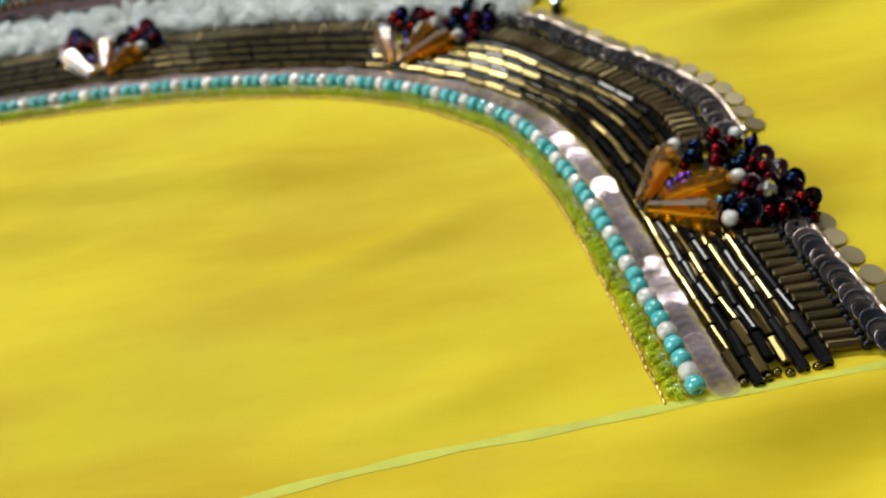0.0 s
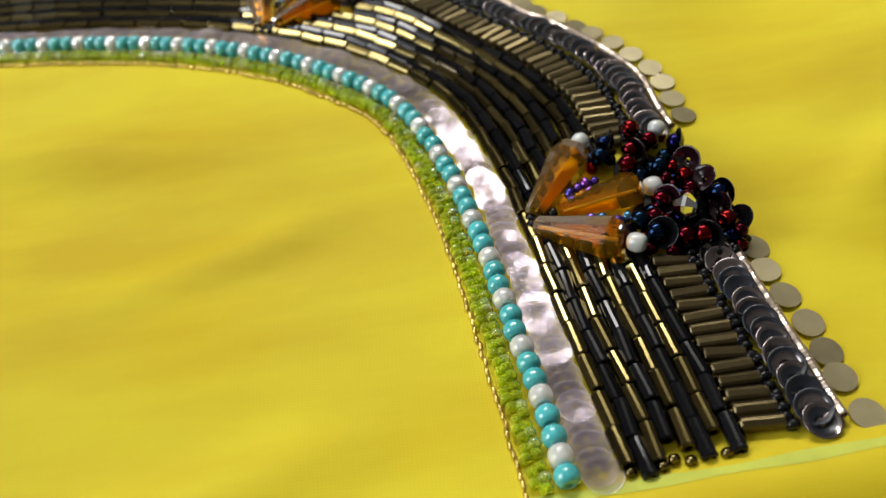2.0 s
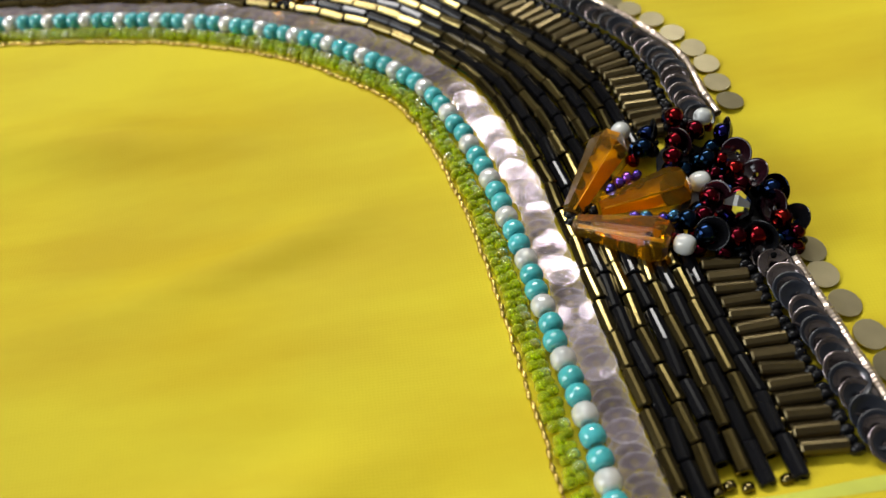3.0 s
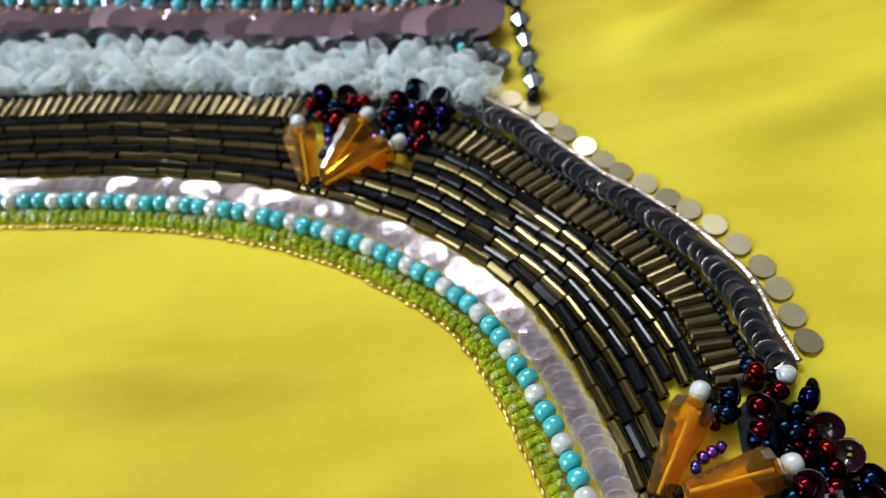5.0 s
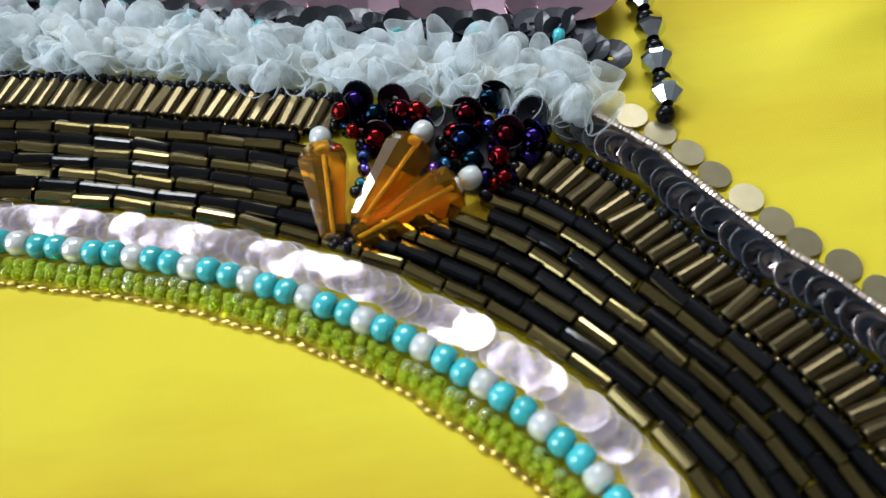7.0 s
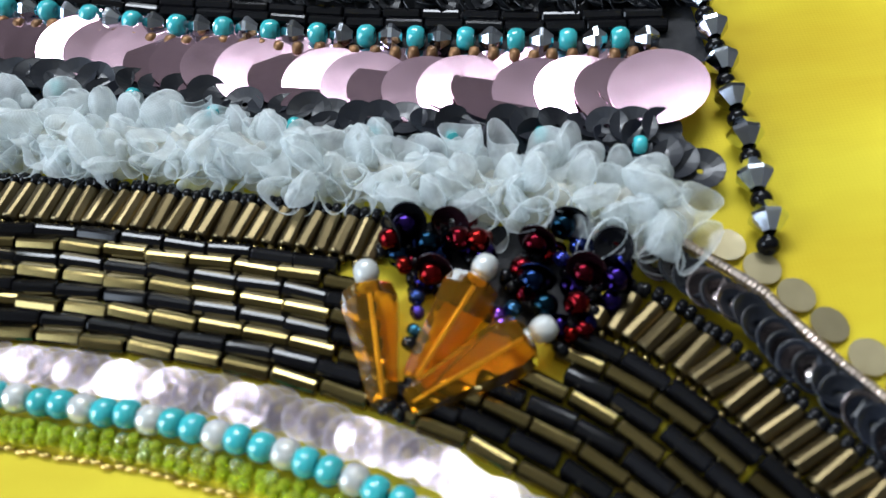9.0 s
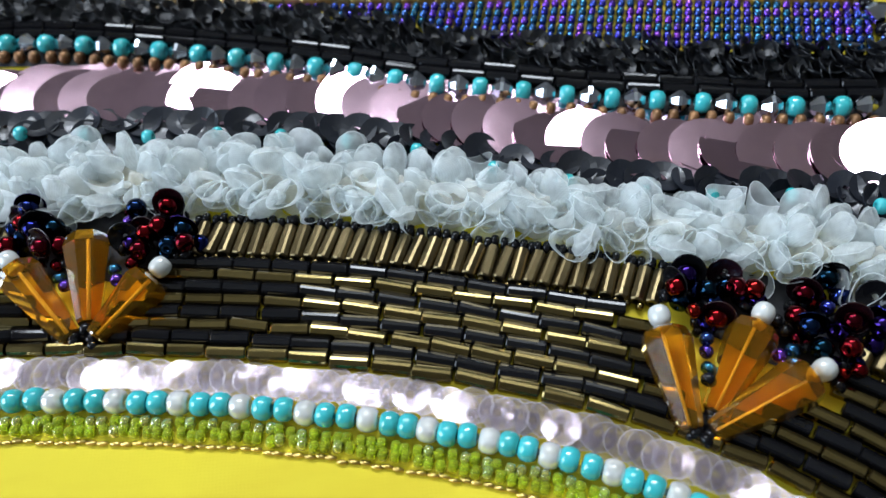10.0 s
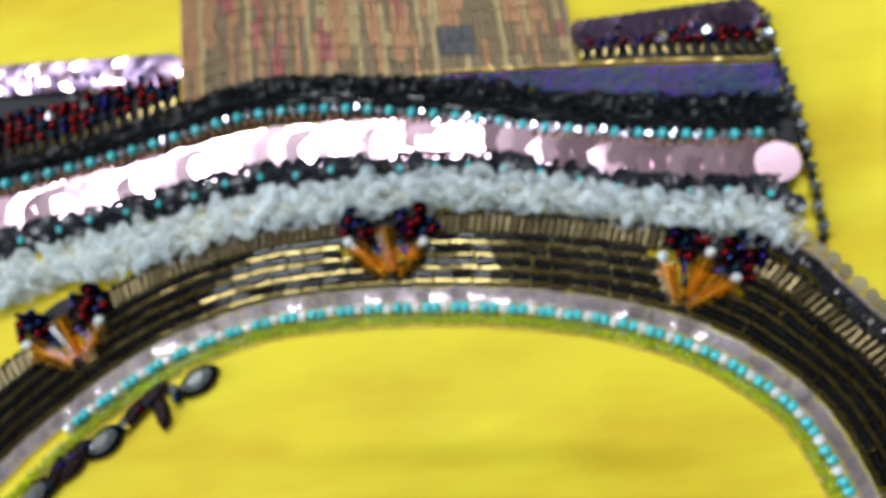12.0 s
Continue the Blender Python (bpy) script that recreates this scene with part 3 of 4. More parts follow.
# solid cream rod that stands in for the pale reflection along the drilled hole
core_v, core_f = lathe([(0.03, 0.0), (0.03, 0.021), (0.97, 0.021), (0.97, 0.0)], 8)
core = mesh_of("bore", core_v, core_f, CORE, smooth=True)
pearl = bead_mesh("pearl", 0.110, 0.214, 0.012, PEARL, 18, 11)
small_pearl = bead_mesh("pearl", 0.10, 0.19, 0.012, PEARL, 16, 9)
tiny_black = bead_mesh("bead", 0.075, 0.10, 0.02, BLACK, 12, 7)
round_red = bead_mesh("bead", 0.108, 0.175, 0.025, RED, 16, 9)
round_navy = bead_mesh("bead", 0.112, 0.18, 0.025, NAVY, 16, 9)
tiny_purple = bead_mesh("bead", 0.074, 0.105, 0.02, PURPLE, 12, 7)
tiny_red = bead_mesh("bead", 0.082, 0.12, 0.02, RED, 12, 7)
crystal = bicone_mesh("crystal", 0.155, 0.25, SILVER)
cup_wine = sequin_mesh("sequin", 0.172, 0.06, 0.03, WINE, 18, True)
cup_black = sequin_mesh("sequin", 0.176, 0.06, 0.03, BLACK, 18, True)
cup_navy = sequin_mesh("sequin", 0.168, 0.05, 0.03, NAVY, 18)
for cup in (cup_wine, cup_black, cup_navy):
    cup.polygons.foreach_set("use_smooth", [True] * len(cup.polygons))

# foot and tip of each amber drop, one flower after the other
DROPS = [[(4.60, -4.80, 5.34, -3.82), (4.90, -4.80, 5.96, -4.74), (4.60, -4.96, 5.57, -5.54)],
         [(1.31, 0.10, 1.23, 1.20), (1.55, 0.24, 2.21, 1.13), (1.50, 0.06, 2.60, 0.51)],
         [(-4.60, 1.60, -5.35, 2.50), (-4.44, 1.74, -4.58, 2.88), (-4.35, 1.58, -3.72, 2.26)]]
# r, n: garnet or navy bead before a cup sequin; R, N: bead alone; t: small garnet, p: violet, k: black, c: crystal, w: pearl, d: bare sequin
SHOULDER_BLOOM = [("r", 5.88, -4.08), ("R", 5.78, -4.35), ("n", 5.61, -3.95), ("N", 5.52, -4.12), ("R", 5.98, -3.70), ("w", 6.27, -3.80), ("R", 6.14, -3.95), ("n", 6.41, -4.08), ("N", 6.13, -4.42), ("t", 6.26, -4.48),
                  ("d", 6.46, -4.42), ("R", 6.34, -4.66), ("R", 6.36, -4.85), ("t", 6.12, -4.70), ("d", 6.54, -4.75), ("r", 5.99, -4.98), ("R", 5.85, -5.22), ("R", 6.25, -5.06), ("n", 6.60, -5.04), ("d", 6.60, -5.23),
                  ("c", 6.17, -5.24), ("r", 6.27, -5.57), ("R", 6.09, -5.54), ("R", 6.57, -5.41), ("t", 6.64, -5.62), ("d", 6.70, -5.46), ("p", 5.67, -5.46), ("n", 5.80, -5.46), ("N", 5.68, -5.24)]
SHOULDER_VIOLET = [(5.27, -4.46), (5.38, -4.41), (5.17, -4.49), (5.06, -4.59), (5.21, -5.02), (5.32, -5.05), (5.48, -5.08), (5.59, -5.10)]
CORNER_BLOOM = [("r", 1.45, 1.49), ("N", 1.76, 1.45), ("d", 1.98, 1.64), ("R", 2.02, 1.42), ("R", 2.18, 1.38), ("t", 1.55, 1.20), ("r", 1.76, 1.13), ("p", 1.63, 0.94), ("p", 1.62, 0.84), ("p", 1.59, 0.66), ("k", 1.55, 0.53),
                ("r", 2.65, 1.31), ("R", 2.51, 1.08), ("p", 2.85, 1.16), ("p", 3.01, 1.29), ("d", 3.30, 1.20), ("n", 3.24, 0.88), ("n", 2.57, 0.93), ("N", 2.64, 0.72), ("r", 2.99, 0.95), ("R", 2.89, 0.69), ("t", 2.91, 0.48),
                ("p", 2.27, 0.72), ("p", 2.39, 0.75), ("k", 2.72, 0.38), ("n", 1.58, 1.62), ("n", 2.90, 1.42)]
YOKE_BLOOM = [("n", -5.25, 3.14), ("r", -5.31, 2.98), ("R", -5.40, 2.70), ("r", -5.02, 2.61), ("R", -4.85, 2.66), ("n", -4.93, 2.88), ("n", -5.15, 2.86), ("p", -4.81, 2.28), ("p", -4.73, 2.18), ("p", -4.17, 2.95), ("N", -4.06, 3.03),
              ("r", -3.71, 3.01), ("R", -3.78, 2.75), ("R", -3.98, 2.52), ("N", -3.66, 2.52), ("n", -3.52, 2.70), ("d", -4.16, 2.72), ("r", -3.93, 2.72), ("p", -4.23, 2.32), ("p", -4.18, 2.18), ("R", -3.49, 2.53), ("k", -4.44, 1.66)]


def build_flower(n):
    bx, by, ang = FLOWERS[n]
    root = thing("bead_flower", "flower of amber crystal drops, pearls and dark red beads", "beadwork flower", bx, by, "bead flowers")
    a0 = math.radians(ang)
    ux, uy = math.cos(a0), math.sin(a0)
    blooms = [SHOULDER_BLOOM + [("p", x, y) for x, y in SHOULDER_VIOLET], CORNER_BLOOM, YOKE_BLOOM]
    drops, bloom = DROPS[min(n, 2)], blooms[min(n, 2)]
    if n == 3:  # the far flower is a turned twin of the one on the yoke
        ox, oy, oa = FLOWERS[2]
        c, s = math.cos(a0 - math.radians(oa)), math.sin(a0 - math.radians(oa))

        def turned(x, y):
            return bx + (x - ox) * c - (y - oy) * s, by + (x - ox) * s + (y - oy) * c

        drops = [turned(a, b) + turned(p, q) for a, b, p, q in drops]
        bloom = [(k,) + turned(x, y) for k, x, y in bloom]
    for k, (x0, y0, x1, y1) in enumerate(drops):
        dx, dy = x1 - x0, y1 - y0
        reach = math.hypot(dx, dy)
        d = (dx / reach, dy / reach, 0.11)
        length = reach - 0.12
        m = basis(x0, y0, 0.145, d, roll=(0.0, 0.25, -0.12)[k]) @ Matrix.Diagonal((length, 1, 1, 1))
        drop = piece("amber_drop", cone, root, m, "faceted transparent amber crystal drop")
        piece("bore", core, drop, m)
        if n < 2 or k != 1:
            piece("pearl", pearl, root, basis(x1, y1, 0.275, d), "round white pearl")
        for _ in range(2):
            piece("bead", tiny_black, root, basis(x0 - 0.06 * d[0] + jit(0.05), y0 - 0.06 * d[1] + jit(0.05), 0.10 + abs(jit(0.03)), d))
    # dark stitched ground under the bloom
    cx, cy = sum(b[1] for b in bloom) / len(bloom), sum(b[2] for b in bloom) / len(bloom)
    verts = [(cx, cy, 0.024)]
    for i in range(24):
        a = 2 * math.pi * i / 24
        u, v = 0.46 * math.cos(a) * (1 + jit(0.1)) + 0.12, 0.95 * math.sin(a) * (1 + jit(0.06))
        verts.append((cx + u * ux - v * uy, cy + u * uy + v * ux, 0.02))
    piece("backing", mesh_of("backing", verts, [(0, i + 1, (i + 1) % 24 + 1) for i in range(24)], BLACK_NET), root, Matrix())
    for kind, x, y in bloom:
        way = (math.cos(a0 + jit(0.9)), math.sin(a0 + jit(0.9)), jit(0.5))
        low = kind in "pk"
        z = (0.19 if low else 0.29) + jit(0.04)
        if kind in "rnRN":
            piece("bead", round_red if kind in "rR" else round_navy, root, basis(x, y, z, way))
        elif kind == "d":
            tip = basis(x, y, z - 0.04, (ux, uy, 0)) @ Matrix.Rotation(radians(-50) + jit(0.3), 4, "Y") @ Matrix.Rotation(jit(0.5), 4, "X")
            piece("sequin", rng.choice((cup_wine, cup_black)), root, tip)
        else:
            piece({"c": "crystal", "w": "pearl"}.get(kind, "bead"), {"t": tiny_red, "p": tiny_purple, "c": crystal, "w": small_pearl, "k": tiny_black}[kind], root, basis(x, y, z + (0.08 if kind == "c" else 0), way))
        if kind in "rn":
            # the cup stands up behind its bead, tipped away from the drops
            cup = rng.choice((cup_wine, cup_black)) if kind == "r" else rng.choice((cup_navy, cup_black))
            tip = basis(x + 0.09 * ux, y + 0.09 * uy, z - 0.03, (ux, uy, 0)) @ Matrix.Rotation(radians(-62) + jit(0.35), 4, "Y") @ Matrix.Rotation(jit(0.6), 4, "X")
            piece("sequin", cup, root, tip)
        if not low:
            # the dense bed of dark beads that holds the upper ones
            for _ in range(4):
                piece("bead", rng.choice((tiny_red, tiny_black, tiny_black, round_navy, tiny_black)), root, basis(x + jit(0.15), y + jit(0.15), 0.10 + abs(jit(0.05)), (jit(1) or 1, jit(1), jit(0.4))))
    return root


for n in range(len(FLOWERS)):
    build_flower(n)

# ---- the yoke above the neckline ----
RUFFLE = Line([(-14.8, 1.75), (-13.3, 2.1), (-12.0, 2.38), (-10.7, 2.5), (-9.4, 2.65), (-7.46, 2.98), (-5.54, 3.03), (-3.0, 2.93), (-1.7, 2.64), (-0.2, 2.36), (0.95, 2.0), (2.02, 1.7), (2.95, 1.34), (3.55, 1.02), (3.95, 0.98)])
PINK_ROW = Line([(-14.8, 4.2), (-13.45, 4.35), (-11.45, 4.55), (-9.4, 4.8), (-7.4, 5.02), (-5.3, 4.92), (-3.5, 4.72), (-1.9, 4.45), (-0.6, 4.08), (0.9, 3.54), (1.9, 3.28), (3.0, 3.1), (4.05, 2.92)])
TEAL_ROW = Line([(-14.8, 5.05), (-13.5, 5.2), (-11.5, 5.4), (-9.4, 5.72), (-7.8, 6.0), (-6.6, 6.0), (-5.39, 5.86), (-3.69, 5.48), (-2.02, 5.02), (-1.07, 4.7), (0.08, 4.42), (1.05, 4.18), (2.1, 3.98), (3.1, 3.79), (4.2, 3.66)])
BLACK_TOP = Line([(-14.8, 5.5), (-13.5, 5.7), (-11.5, 5.92), (-9.0, 6.5), (-7.25, 6.85), (-5.5, 6.65), (-3.5, 6.28), (-2.3, 6.06), (-1.15, 5.68), (0.0, 5.28), (1.42, 5.0), (3.2, 4.7), (4.68, 4.48)])
VIOLET_TOP = Line([(-3.5, 6.34), (-2.6, 6.28), (-0.73, 6.06), (1.0, 5.88), (2.33, 5.7), (4.54, 5.36)])


def ribbon_loop(name, width, tall, thick, lean):
    """A folded tongue of sheer ribbon: two bulging layers, a round end and a heavier hem along its outline."""
    verts, faces, slots, n, ring = [], [], [], 9, 14

    def half(k):
        w = 0.42 + 0.58 * min(1.0, k / 0.6) ** 0.8
        return width / 2 * (w if k < 0.6 else math.sqrt(max(0.0, 1 - ((k - 0.6) / 0.4) ** 2)))

    for i in range(n + 1):
        k = 1 - (1 - i / n) ** 1.4
        t = thick * (0.35 + 0.65 * math.sin(math.pi * min(1.0, 0.15 + 0.8 * k)))
        for j in range(ring):
            a = 2 * math.pi * j / ring
            c, s = math.cos(a), math.sin(a)
            ripple = 1 + 0.12 * math.sin(5 * a + 4 * k)
            verts.append((t * s * ripple * (0.4 + 0.6 * half(k) / (width / 2)) + lean * k * k + 0.03 * math.sin(7 * c + 3 * k), half(k) * c, tall * k))
    for i in range(n):
        for j in range(ring):
            q = (j + 1) % ring
            faces.append((i * ring + j, i * ring + q, (i + 1) * ring + q, (i + 1) * ring + j))
            slots.append(0)
    # hem: a thin square cord up one side, round the end and down the other
    r = 0.007
    out = [verts[i * ring] for i in range(n + 1)] + [verts[i * ring + ring // 2] for i in reversed(range(n))]
    base = len(verts)
    for x, y, z in out:
        verts += [(x - r, y, z), (x, y - r, z + r), (x + r, y, z), (x, y + r, z - r)]
    for i in range(len(out) - 1):
        for k in range(4):
            faces.append((base + 4 * i + k, base + 4 * i + 4 + k, base + 4 * i + 4 + (k + 1) % 4, base + 4 * i + (k + 1) % 4))
            slots.append(1)
    return mesh_of(name, verts, faces, ORGANZA, ORGANZA_HEM, smooth=True, slots=slots)


def ribbon_cup(name, width, tall, flat, flare):
    """A turn of ribbon that stands open like a bell: a thin wall with a heavier hem round its wavy mouth."""
    verts, faces, slots, n, ring = [], [], [], 6, 18
    for i in range(n + 1):
        k = i / n
        r = width / 2 * (0.42 + 0.58 * math.sin(k * math.pi / 2) ** 0.8) * (1 + flare * max(0.0, k - 0.7))
        for j in range(ring):
            a = 2 * math.pi * j / ring
            w = 1 + 0.07 * math.sin(3 * a + 2 * k) * k
            verts.append((r * flat * w * math.sin(a), r * w * math.cos(a), tall * k * (1 + 0.10 * k * math.sin(2 * a + 1.0))))
    for i in range(n):
        for j in range(ring):
            q = (j + 1) % ring
            faces.append((i * ring + j, i * ring + q, (i + 1) * ring + q, (i + 1) * ring + j))
            slots.append(0)
    top, base, h = verts[-ring:], len(verts), 0.0045
    for x, y, z in top:
        g = 1 + h / max(0.05, math.hypot(x, y))
        verts += [(x * g, y * g, z), (x, y, z + h), (x / g, y / g, z), (x, y, z - h)]
    for j in range(ring):
        q = (j + 1) % ring
        for k in range(4):
            faces.append((base + 4 * j + k, base + 4 * q + k, base + 4 * q + (k + 1) % 4, base + 4 * j + (k + 1) % 4))
            slots.append(1)
    return mesh_of(name, verts, faces, ORGANZA, ORGANZA_HEM, smooth=True, slots=slots)


def build_ruffle():
    root = thing("organza_ruffle", "gathered sheer white organza ribbon sewn down in puffy loops", "ruffle", *RUFFLE.at(RUFFLE.length / 2)[:2])
    loops = [ribbon_loop("ribbon_loop", w, t, k, l) for w, t, k, l in ((0.40, 0.60, 0.13, 0.05), (0.48, 0.52, 0.16, 0.0), (0.34, 0.66, 0.11, 0.08), (0.52, 0.48, 0.18, 0.0), (0.44, 0.55, 0.14, 0.06), (0.56, 0.55, 0.15, -0.05), (0.30, 0.5, 0.12, 0.1))]

    cups = [ribbon_cup("ribbon_cup", w, t, f, l) for w, t, f, l in ((0.44, 0.36, 0.75, 0.3), (0.52, 0.42, 0.55, 0.3), (0.40, 0.44, 0.85, 0.1), (0.58, 0.36, 0.45, 0.4), (0.46, 0.50, 0.6, 0.0))]

    def spread(x):
        # the ruffle fans out where the yoke is deeper
        return max(0.9, min(1.32, (PINK_ROW.y_at(x) - RUFFLE.y_at(x)) / 1.6))

    # the gathered foot of the ribbon lies along the cloth
    verts, faces = [], []
    steps = int(RUFFLE.length / 0.09)
    for i in range(steps + 1):
        x, y, tx, ty = RUFFLE.at(RUFFLE.length * i / steps)
        for j in range(7):
            d = (0.14 + 0.56 * j / 6 + 0.05 * math.sin(i * 1.3)) * spread(x)
            z = 0.04 + 0.30 * math.sin(math.pi * j / 6) * (0.8 + 0.4 * math.sin(i * 0.9 + j * 2.1)) + 0.03 * math.sin(i * 2.3 + j)
            verts.append((x - ty * d, y + tx * d, max(0.02, z)))
        if i:
            for j in range(6):
                faces.append(((i - 1) * 7 + j, i * 7 + j, i * 7 + j + 1, (i - 1) * 7 + j + 1))
    piece("gathered_ribbon", mesh_of("gathered_ribbon", verts, faces, ORGANZA_FOOT, smooth=True), root, Matrix())
    for row, (d0, pitch, lift, tip) in enumerate(((0.25, 0.25, 0.02, 42), (0.28, 0.22, 0.04, 30), (0.36, 0.24, 0.08, 16), (0.47, 0.24, 0.10, 0), (0.57, 0.22, 0.09, -12), (0.64, 0.26, 0.06, -26))):
        s = 0.1 * row
        while s < RUFFLE.length:
            x, y, tx, ty = RUFFLE.at(s)
            d = d0 * spread(x) + jit(0.07)
            ang = math.atan2(ty, tx) + math.pi / 2 + jit(1.2)
            if x > -14.3 and not (x > 3.3 and rng.random() < 0.15):
                m = Matrix.Translation(Vector((x - ty * d + jit(0.06), y + tx * d, lift + jit(0.03))) * CM)
                # tip leans the loop towards or away from the neckline
                axis = Vector((tx, ty, 0))
                m = m @ Matrix.Rotation(radians(tip + rng.uniform(-22, 22)), 4, axis) @ Matrix.Rotation(jit(0.4), 4, Vector((-ty, tx, 0))) @ Matrix.Rotation(ang, 4, "Z")
                k = rng.uniform(0.55, 0.95)
                if rng.random() < (0.8, 0.7, 0.5, 0.35, 0.2, 0.2)[row]:
                    piece("ribbon_cup", rng.choice(cups), root, m @ Matrix.Diagonal((k, k, k, 1)))
                else:
                    piece("ribbon_loop", rng.choice(loops), root, m @ Matrix.Diagonal((k, k, k, 1)))
            s += pitch * rng.uniform(0.65, 1.05)


build_ruffle()

black_paillette = [sequin_mesh("sequin", 0.20, 0.035, 0.03, BLACK_SEQUIN, 16), sequin_mesh("sequin", 0.22, 0.05, 0.03, BLACK_SEQUIN, 16)]
under = PINK_ROW.off(-0.58)
for d, lean in ((0.0, 20), (0.16, 12), (-0.2, 24)):
    row = under.off(d - 0.05)
    sequins_on("black_sequin_row", "row of overlapping black cup sequins behind the white ruffle", "sequin row", row, 0.24, black_paillette, 0.14 + d * 0.3, lean, "black sequin rows", row.near(-14.2, 4), loose=0.25)
spots = under.off(-0.12)
small_teal = bead_mesh("bead", 0.09, 0.13, 0.025, TEAL, 12, 7)
string_of("teal_stop_beads", "small teal beads stitched among black sequins by the ruffle", "bead string", spots, 0.8, lambda i: small_teal, 0.27, "bead", start=spots.near(-14, 4), wobble=0.05)
# three at the yoke's corner
sequins_on("corner_sequins", "black cup sequins clustered at the corner of the yoke", "sequin row", Line([(3.3, 2.35), (3.7, 2.26), (4.0, 2.14), (4.18, 1.95)]), 0.2, black_paillette, 0.15, -6, loose=0.08, wobble=0.04)

pink_disc = sequin_mesh("sequin", 0.47, 0.0, 0.0, PINK, 36)
upper = PINK_ROW.off(0.16)
sequins_on("pink_sequin_row", "back row of large overlapping pink foil sequins", "sequin row", upper, 0.26, pink_disc, 0.08, 6, "pink sequin rows", upper.near(-14.3, 5), upper.length - 0.12, side=-0.056, loose=0.072)
sequins_on("pink_sequin_row", "front row of large overlapping shiny pink foil sequins", "sequin row", PINK_ROW, 0.36, pink_disc, 0.15, 6, "pink sequin rows", PINK_ROW.near(-14.3, 4.7), PINK_ROW.length, side=-0.056, loose=0.072, wobble=0.03, end_tilt=-8.5)

bicone = bicone_mesh("crystal_bead", 0.135, 0.24, HEMATITE)
teal_row_bead = bead_mesh("teal_bead", 0.125, 0.19, 0.03, TEAL, 14, 7)
string_of("teal_crystal_string", "string of teal beads alternating with grey crystal bicones", "bead string", TEAL_ROW, 0.258, lambda i: teal_row_bead if i % 2 else bicone, 0.13, "bead", start=TEAL_ROW.near(-14.3, 5.6))
brown_seed = bead_mesh("bead", 0.085, 0.12, 0.02, COPPER, 10, 5)
brown = TEAL_ROW.off(-0.19)
string_of("copper_bead_string", "string of small copper brown beads under the teal string", "bead string", brown, 0.20, lambda i: brown_seed, 0.09, "bead", start=brown.near(-14.3, 5.4), wobble=0.02)


def build_black_band():
    """Two lengthwise rows of black bugles and a dense pile of black sequins above them."""
    root = thing("black_sequin_band", "dense band of glossy black sequins and bugle beads", "sequin band", *BLACK_TOP.at(BLACK_TOP.length / 2)[:2])
    for d in (0.22, 0.37):
        line = TEAL_ROW.off(d)
        s = line.near(-14.2, 5.8)
        while s < line.length:
            x, y, tx, ty = line.at(s)
            piece("bugle_bead", black_tube, root, basis(x, y, 0.085, (tx, ty, 0), roll=math.pi / 6 + jit(0.15)))
            s += 0.415
    cup_v, cup_f = lathe([(0.0, 0.02), (0.04, 0.12), (0.03, 0.12), (-0.01, 0.02)], 9, axis="z")
    chunks = []
    s = 0.0
    low = TEAL_ROW.off(0.5)
    while s < BLACK_TOP.length:
        x1, y1, tx, ty = BLACK_TOP.at(s)
        y0 = low.y_at(x1)
        n = max(1, int((y1 - y0) / 0.12))
        for k in range(n + 1):
            y = y0 + (y1 - y0) * k / max(1, n)
            m = Matrix.Translation((x1 + jit(0.06), y + jit(0.05), 0.13 + jit(0.04))) @ Matrix.Rotation(jit(0.7), 4, "X") @ Matrix.Rotation(0.5 + jit(0.5), 4, "Y")
            chunks.append((moved(cup_v, m), cup_f, 0))
        s += 0.125
    v, f, sl = join(chunks)
    piece("black_pile", mesh_of("black_pile", v, f, MATT_BLACK), root, Matrix(), kind="stuff")
    # backing under the pile
    verts, faces = [], []
    for i in range(81):
        x, y, *_ = BLACK_TOP.at(BLACK_TOP.length * i / 80)
        verts += [(x, TEAL_ROW.off(-0.3).y_at(x), 0.03), (x, y + 0.03, 0.03)]
        if i:
            faces.append((2 * i - 2, 2 * i, 2 * i + 1, 2 * i - 1))
    piece("backing", mesh_of("backing", verts, faces, BLACK_NET), root, Matrix())


build_black_band()
iris_seed = bead_mesh("bead", 0.075, 0.105, 0.02, PURPLE, 9, 5)


def build_violet():
    root = thing("violet_bead_wedge", "wedge of iridescent violet and blue seed bead rows", "bead rows", 1.5, 5.3)
    for k in range(6):
        x = -3.0 + 0.2 * k
        while x < 4.62:
            lo, hi = BLACK_TOP.y_at(x) + 0.05, VIOLET_TOP.y_at(x)
            y = hi - 0.145 * k - 0.06
            if y > lo:
                piece("bead", iris_seed, root, basis(x, y + jit(0.01), 0.078, (1, -0.15, jit(0.2))))
            x += 0.118


build_violet()
gold_edge = VIOLET_TOP.off(0.12)
gold_tube = tube_mesh("bugle_bead", 0.06, 0.2, 0.03, GOLD_THREAD)
string_of("gold_bugle_edge", "row of small gold bugle beads over the violet wedge", "bugle beads", gold_edge, 0.22, lambda i: gold_tube, 0.065, "bugle_bead")

# ---- crystal edge of the yoke ----
EDGE = Line([(4.57, 1.05), (4.63, 1.45), (4.68, 2.0), (4.71, 2.5), (4.74, 3.4), (4.76, 4.0), (4.72, 4.7), (4.68, 5.4), (4.64, 6.1), (4.6, 6.9)])
big_bicone = bicone_mesh("crystal_bead", 0.165, 0.30, HEMATITE)
stop_bead = bead_mesh("bead", 0.10, 0.14, 0.025, BLACK, 12, 7)


